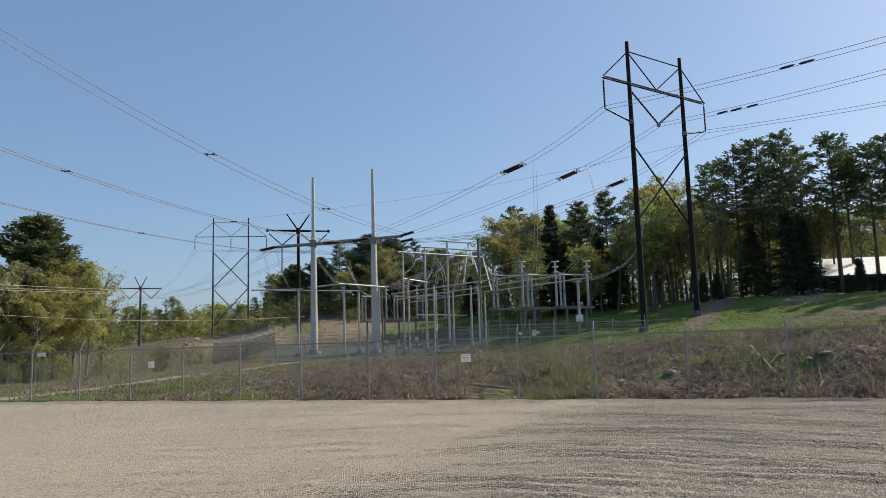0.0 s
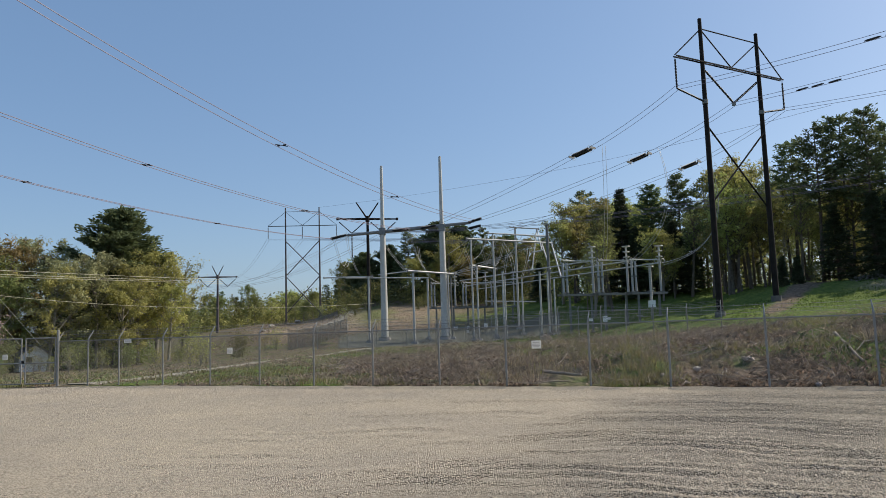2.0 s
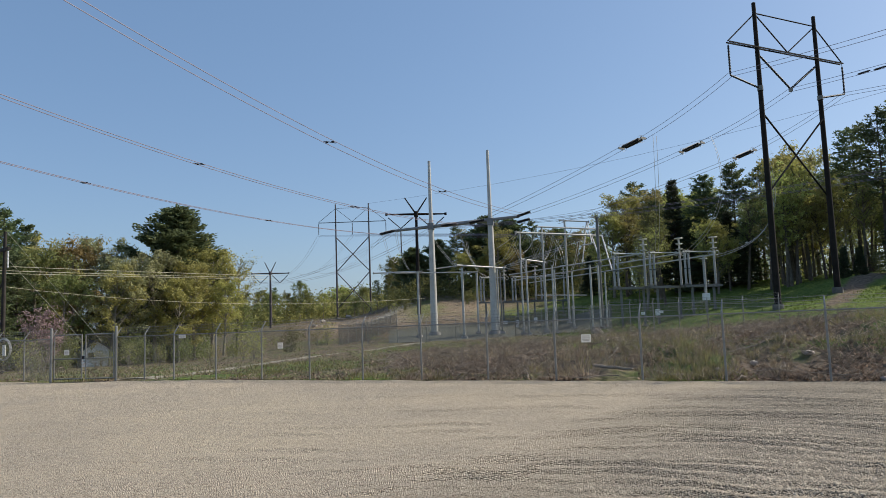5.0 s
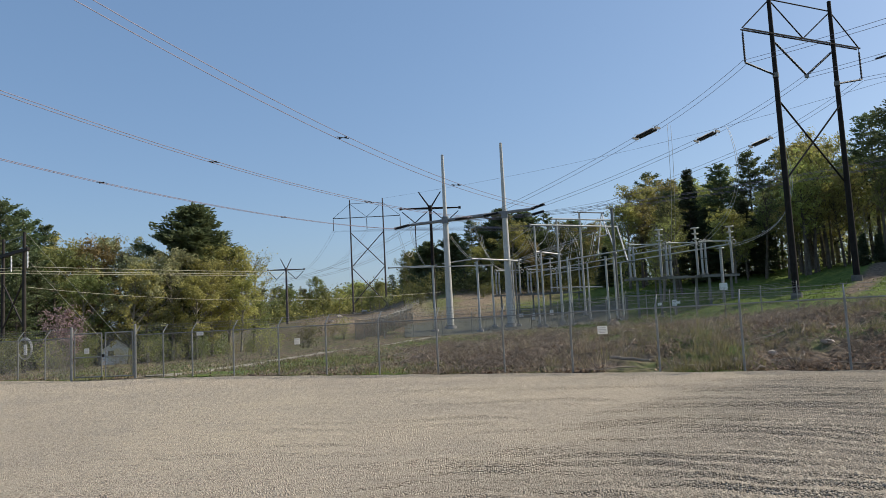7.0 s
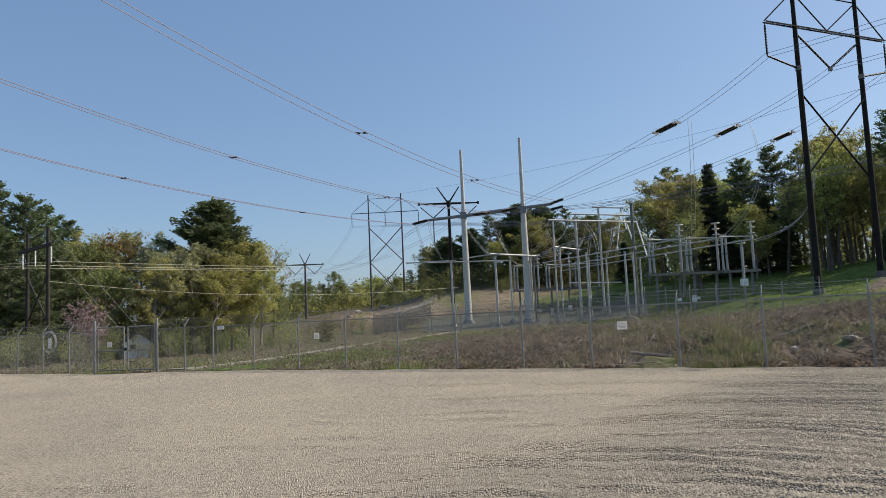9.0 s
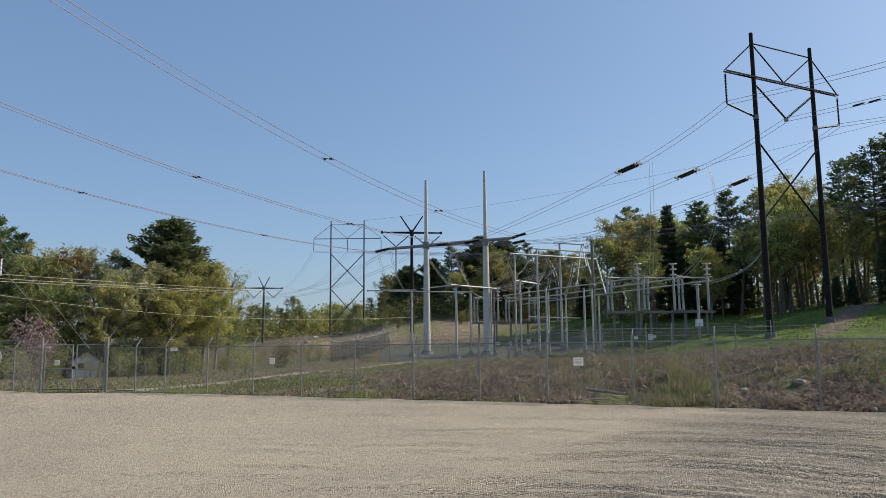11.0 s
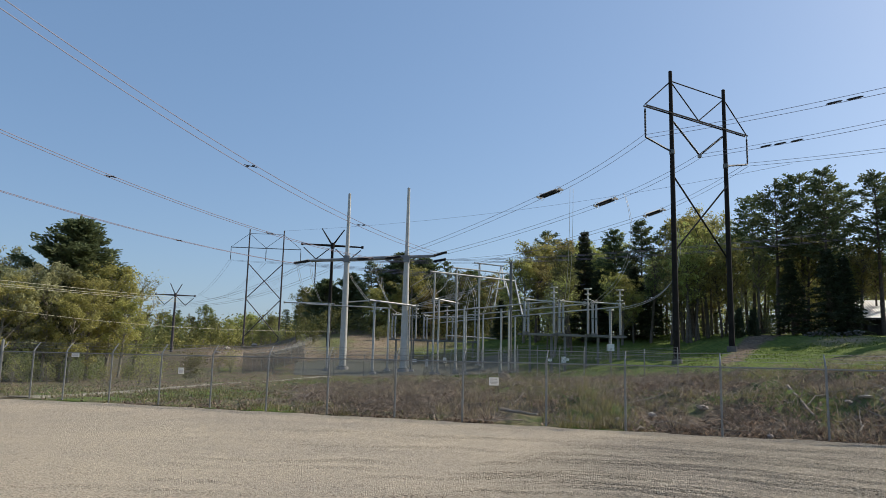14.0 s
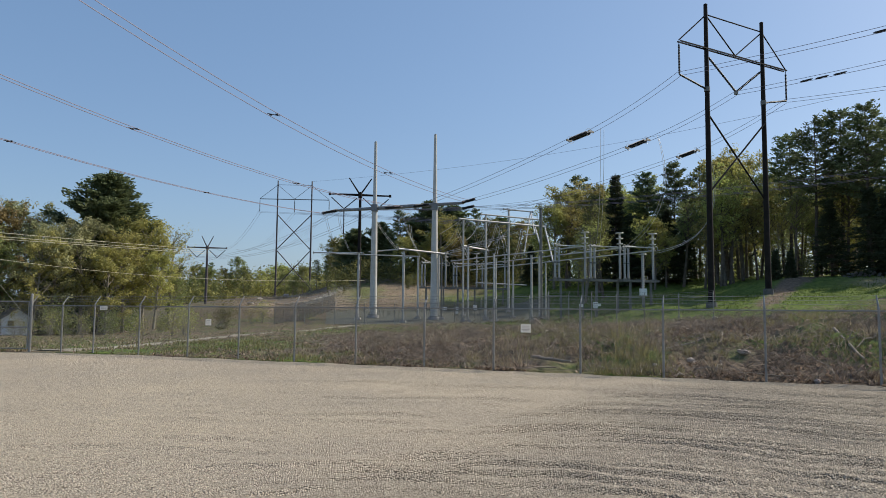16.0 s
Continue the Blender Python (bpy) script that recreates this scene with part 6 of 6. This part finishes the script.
def blades(name, label, n, seed, d0, d1, a0, a1, h0, h1, w, mat, want, lean=0.35, power=1.3):
    rng = np.random.default_rng(seed)
    x, y = scatter(n, rng, d0, d1, a0, a1, power)
    p = want(x, y)
    ok = rng.random(len(x)) < p
    x, y = x[ok], y[ok]
    z = terrain(x, y)
    m = len(x)
    h = rng.uniform(h0, h1, m) * (0.6 + 0.8 * patch(x, y, 0.6, seed)) * np.clip(1.5 - np.hypot(x, y) / 60, 0.45, 1)
    ang = rng.uniform(0, 6.283, m)
    lx, ly = rng.normal(size=m) * lean * h, rng.normal(size=m) * lean * h
    dx, dy = np.cos(ang) * w * rng.uniform(.6, 1.4, m), np.sin(ang) * w * rng.uniform(.6, 1.4, m)
    P = lambda kx, kh, kw: np.stack([x + lx * kx + dx * kw, y + ly * kx + dy * kw, z - 0.03 + (h + 0.03) * kh], 1)
    low = np.stack([P(0, 0, -1), P(0, 0, 1), P(0.4, 0.6, 0.75), P(0.4, 0.6, -0.75)], 1)
    top = np.stack([P(0.4, 0.6, -0.75), P(0.4, 0.6, 0.75), P(1, 1, 0.15), P(1, 1, -0.15)], 1)
    ob = new(name, quads_mesh(name, np.concatenate([low, top]), mat))
    return tagged(ob, label, "vegetation", kind="stuff")


AZ_OF = lambda x, y: np.degrees(np.arctan2(x, y))
LEFT_STRIP = lambda x, y: np.interp(AZ_OF(x, y), [-40, -27, -24, -13, -10], [0.55, 0.45, 0.25, 0.35, 1.0])
FLAT_STONE, LOG_AT = (6.73, 23.66), (1.17, 24.1)


def clear_of_stone(x, y):
    """0 on the flat boulder and the pale log, and on the worn ground before them."""
    out = np.ones_like(x)
    for c, half in ((FLAT_STONE, 0.45), (LOG_AT, 0.75)):
        d = math.hypot(*c)
        u, v = c[0] / d, c[1] / d
        along, across = x * u + y * v - d, x * v - y * u
        out = np.where((np.abs(across) < half) & (along > -1.5) & (along < 0.4), 0.0, out)
    return out


def clumps(name, label, n, per, seed, d0, d1, a0, a1, radius, h0, h1, w, mat, want, splay=0.6, power=1.2):
    """Tufts of stems that splay from common feet, so that each tuft has its own lit and shaded side."""
    rng = np.random.default_rng(seed)
    cx, cy = scatter(n, rng, d0, d1, a0, a1, power)
    ok = rng.random(len(cx)) < want(cx, cy) * clear_of_stone(cx, cy)
    cx, cy = cx[ok], cy[ok]
    size = rng.uniform(0.55, 1.35, len(cx))
    k = np.repeat(np.arange(len(cx)), per)
    m = len(k)
    q, rr = rng.uniform(0, 6.283, m), np.sqrt(rng.random(m))
    ox, oy = np.cos(q) * rr * radius * size[k], np.sin(q) * rr * radius * size[k]
    x, y = cx[k] + ox, cy[k] + oy
    z = terrain(x, y)
    h = rng.uniform(h0, h1, m) * size[k] * (1.05 - 0.55 * rr) * np.interp(AZ_OF(x, y), [-16, -11], [0.4, 1.0])
    lx, ly = ox * splay + rng.normal(size=m) * 0.25 * h, oy * splay + rng.normal(size=m) * 0.25 * h
    ang = rng.uniform(0, 6.283, m)
    wd = w * rng.uniform(0.6, 1.4, m)
    dx, dy = np.cos(ang) * wd, np.sin(ang) * wd
    P = lambda kx, kh, kw: np.stack([x + lx * kx + dx * kw, y + ly * kx + dy * kw, z - 0.03 + (h + 0.03) * kh], 1)
    low = np.stack([P(0, 0, -1), P(0, 0, 1), P(0.4, 0.62, 0.8), P(0.4, 0.62, -0.8)], 1)
    top = np.stack([P(0.4, 0.62, -0.8), P(0.4, 0.62, 0.8), P(1, 1, 0.15), P(1, 1, -0.15)], 1)
    ob = new(name, quads_mesh(name, np.concatenate([low, top]), mat))
    return tagged(ob, label, "vegetation", kind="stuff")


blades("grass", "rough green spring grass on the bank", 190000, 51, 18, 80, -44, 40, 0.05, 0.20, 0.020, M_GRASS,
       lambda x, y: np.clip(lushness(x, y) * 1.4 - 0.15, 0.05, 1) * np.clip(patch(x, y, 0.9, 1) * 2.6 - 0.7, 0.1, 1) * clear_of_stone(x, y))
clumps("weeds", "tufts of yellow-green spring weeds by the fence", 2600, 34, 52, 20.5, 46, -34, 34, 0.20, 0.10, 0.36, 0.011, M_WEED,
       lambda x, y: np.clip(lushness(x, y) * 1.25 - 0.2, 0.02, 1) * np.clip(patch(x, y, 1.3, 13) * 3.2 - 1.1, 0.08, 1))
clumps("weed_stalks", "tall thin yellow-green weed stalks", 170, 10, 56, 21, 31, 3, 12, 0.22, 0.45, 0.85, 0.007, M_WEED,
       lambda x, y: np.clip(lushness(x, y) * 1.3 - 0.3, 0, 1), 0.3)
blades("dead_stalks", "pale dead stalks and straw among the brush", 50000, 53, 18, 60, -46, 40, 0.10, 0.4, 0.012, M_STRAW,
       lambda x, y: np.clip(patch(x, y, 0.9, 2) * 4.0 - 1.8, 0.02, 1) * LEFT_STRIP(x, y) * clear_of_stone(x, y), 0.6)
blades("dead_leaves", "brown leaf litter strewn over the bank", 170000, 54, 18, 52, -46, 40, 0.03, 0.11, 0.05, M_LITTER,
       lambda x, y: np.clip(patch(x, y, 1.0, 3) * 4.0 - 1.7, np.where(AZ_OF(x, y) > 11, 0.4, 0.06), 1) * LEFT_STRIP(x, y) * (1 - 0.8 * lushness(x, y)) * clear_of_stone(x, y), 1.2)
clumps("dead_brush", "heaps of dead grey-brown brush on the bank", 3000, 44, 57, 20.5, 46, -26, 36, 0.28, 0.10, 0.42, 0.008, M_TWIG,
       lambda x, y: np.clip(1.0 - 0.9 * lushness(x, y), 0, 1) * np.clip(patch(x, y, 0.8, 7) * 3.4 - 1.1, 0.3, 1) * np.where(AZ_OF(x, y) > 12, np.where((np.hypot(x, y) > 26.8) & (np.hypot(x, y) < np.where(AZ_OF(x, y) > 17, 31, 38)), 1.0, 0.3), 0.8), 1.1)
clumps("straw_tufts", "tufts of bleached dead grass in the brush", 1500, 34, 58, 20.5, 46, -34, 36, 0.22, 0.12, 0.45, 0.008, M_STRAW,
       lambda x, y: np.clip(0.75 - 0.5 * lushness(x, y), 0, 1) * np.clip(patch(x, y, 0.7, 11) * 3.4 - 1.3, 0.05, 1), 0.9)
blades("lawn_grass", "mown green grass on the slope below the wood", 60000, 55, 66, 118, -2, 33, 0.08, 0.30, 0.035, M_LAWN,
       lambda x, y: np.clip(patch(x, y, 0.25, 6) * 2.0 - 0.4, 0.1, 1) * np.where(AZ_OF(x, y) > 15, np.clip(patch(x, y, 0.16, 9) * 4 - 1.6, 0.03, 1), 1) * np.where(np.abs(AZ_OF(x, y) - 18.3 - 0.10 * (np.hypot(x, y) - 74)) < 1.1, 0.08, 1), 0.4, 1.0)


def brambles(n, seed):
    """Arching bare canes, tangled in drifts."""
    rng = np.random.default_rng(seed)
    x, y = scatter(n, rng, 19, 52, -46, 40, 1.4)
    ok = rng.random(len(x)) < np.clip(patch(x, y, 0.9, 5) * 4.5 - 2.0, 0.02, 1) * LEFT_STRIP(x, y) * (1 - 0.8 * lushness(x, y)) * clear_of_stone(x, y)
    x, y = x[ok], y[ok]
    z = terrain(x, y)
    m = len(x)
    ang, ln, ht = rng.uniform(0, 6.283, m), rng.uniform(0.3, 1.1, m), rng.uniform(0.2, 0.75, m)
    w = rng.uniform(0.005, 0.012, m)
    out = []
    K = 5
    P = []
    for k in range(K + 1):
        s = k / K
        P.append(np.stack([x + np.cos(ang) * ln * s + 0.08 * rng.normal(size=m) * s, y + np.sin(ang) * ln * s + 0.08 * rng.normal(size=m) * s, z + ht * np.sin(math.pi * min(s * 0.8, 1)) + 0.05 * rng.normal(size=m) * s], 1))
    off = np.stack([np.zeros(m), np.zeros(m), w], 1)
    for k in range(K):
        out.append(np.stack([P[k] - off, P[k + 1] - off, P[k + 1] + off, P[k] + off], 1))
    ob = new("brambles", quads_mesh("brambles", np.concatenate(out), M_TWIG))
    return tagged(ob, "tangled brown bare brambles on the bank", "vegetation", kind="stuff")


brambles(15000, 61)


def dead_branches(n, seed):
    """Broken grey sticks lying about on the bank."""
    rng = np.random.default_rng(seed)
    x, y = scatter(n * 3, rng, 20, 46, -14, 38, 1.3)
    g = Geo()
    for i in range(min(n, len(x))):
        ln, ang = rng.uniform(0.5, 2.0), rng.uniform(0, 6.283)
        r = rng.uniform(0.010, 0.028)
        pts = []
        for k in range(5):
            s = k / 4
            px, py = x[i] + math.cos(ang) * ln * s + rng.normal() * 0.06, y[i] + math.sin(ang) * ln * s + rng.normal() * 0.06
            pts.append(Vector((px, py, ground_at(px, py) + 0.07 + 0.25 * rng.random() * s)))
        g.tube(pts, [r, r * .9, r * .75, r * .55, r * .25], 5)
        if rng.random() < 0.6:
            tip = pts[2] + Vector((rng.normal() * 0.3, rng.normal() * 0.3, rng.uniform(0.1, 0.45)))
            g.tube([pts[2], pts[2].lerp(tip, 0.5) + Vector((0.04, 0.03, 0.02)), tip], [r * .6, r * .4, r * .15], 4)
    ob = new("dead_branches", g.mesh("dead_branches", M_LOG))
    return tagged(ob, "broken pale branches lying on the bank", "branches", kind="stuff")


dead_branches(260, 62)


def gravel_stones(n, seed):
    """Loose angular stones on the yard, where the eye is nearest."""
    rng = np.random.default_rng(seed)
    d = 5.5 + 15 * rng.random(n) ** 1.7
    a = np.radians(rng.uniform(-46, 34, n))
    x, y = d * np.sin(a), d * np.cos(a)
    z = yard_height(x, y) + 0.02
    s = rng.uniform(0.008, 0.023, n) * np.clip(0.78 + np.degrees(a) / 60, 0.5, 1.0)
    base = np.array([[1, 0, 0], [0, 1, 0], [-1, 0, 0], [0, -1, 0], [0, 0, 0.8]], float)
    q = rng.uniform(0, 6.283, n)
    V = np.repeat(base[None], n, 0) * (1 + 0.35 * rng.normal(size=(n, 5, 1)).clip(-1, 1))
    c, sn = np.cos(q)[:, None], np.sin(q)[:, None]
    X = (V[..., 0] * c - V[..., 1] * sn * 0.7) * s[:, None] + x[:, None]
    Y = (V[..., 0] * sn + V[..., 1] * c * 0.7) * s[:, None] + y[:, None]
    Zc = V[..., 2] * s[:, None] + z[:, None] - 0.003
    Vt = np.stack([X, Y, Zc], -1)
    T = np.concatenate([Vt[:, [i, (i + 1) % 4, 4]] for i in range(4)], 0)
    idx = np.arange(n)[:, None, None] * 5 + np.array([[i, (i + 1) % 4, 4] for i in range(4)])[None]
    me = bpy.data.meshes.new("gravel_stones")
    me.vertices.add(n * 5)
    me.vertices.foreach_set("co", Vt.reshape(-1).astype(np.float32))
    me.loops.add(n * 12)
    me.loops.foreach_set("vertex_index", idx.reshape(-1).astype(np.int32))
    me.polygons.add(n * 4)
    me.polygons.foreach_set("loop_start", np.arange(0, n * 12, 3, dtype=np.int32))
    me.update(calc_edges=True)
    me.materials.append(M_STONE)
    return tagged(new("gravel_stones", me), "loose tan and grey crushed stones", "gravel", kind="stuff")


M_STONE = material("loose_stone", (0.30, 0.25, 0.19), (0.52, 0.445, 0.345), 9, 0.95, island=0.4, spec=0.1)
gravel_stones(120000, 71)
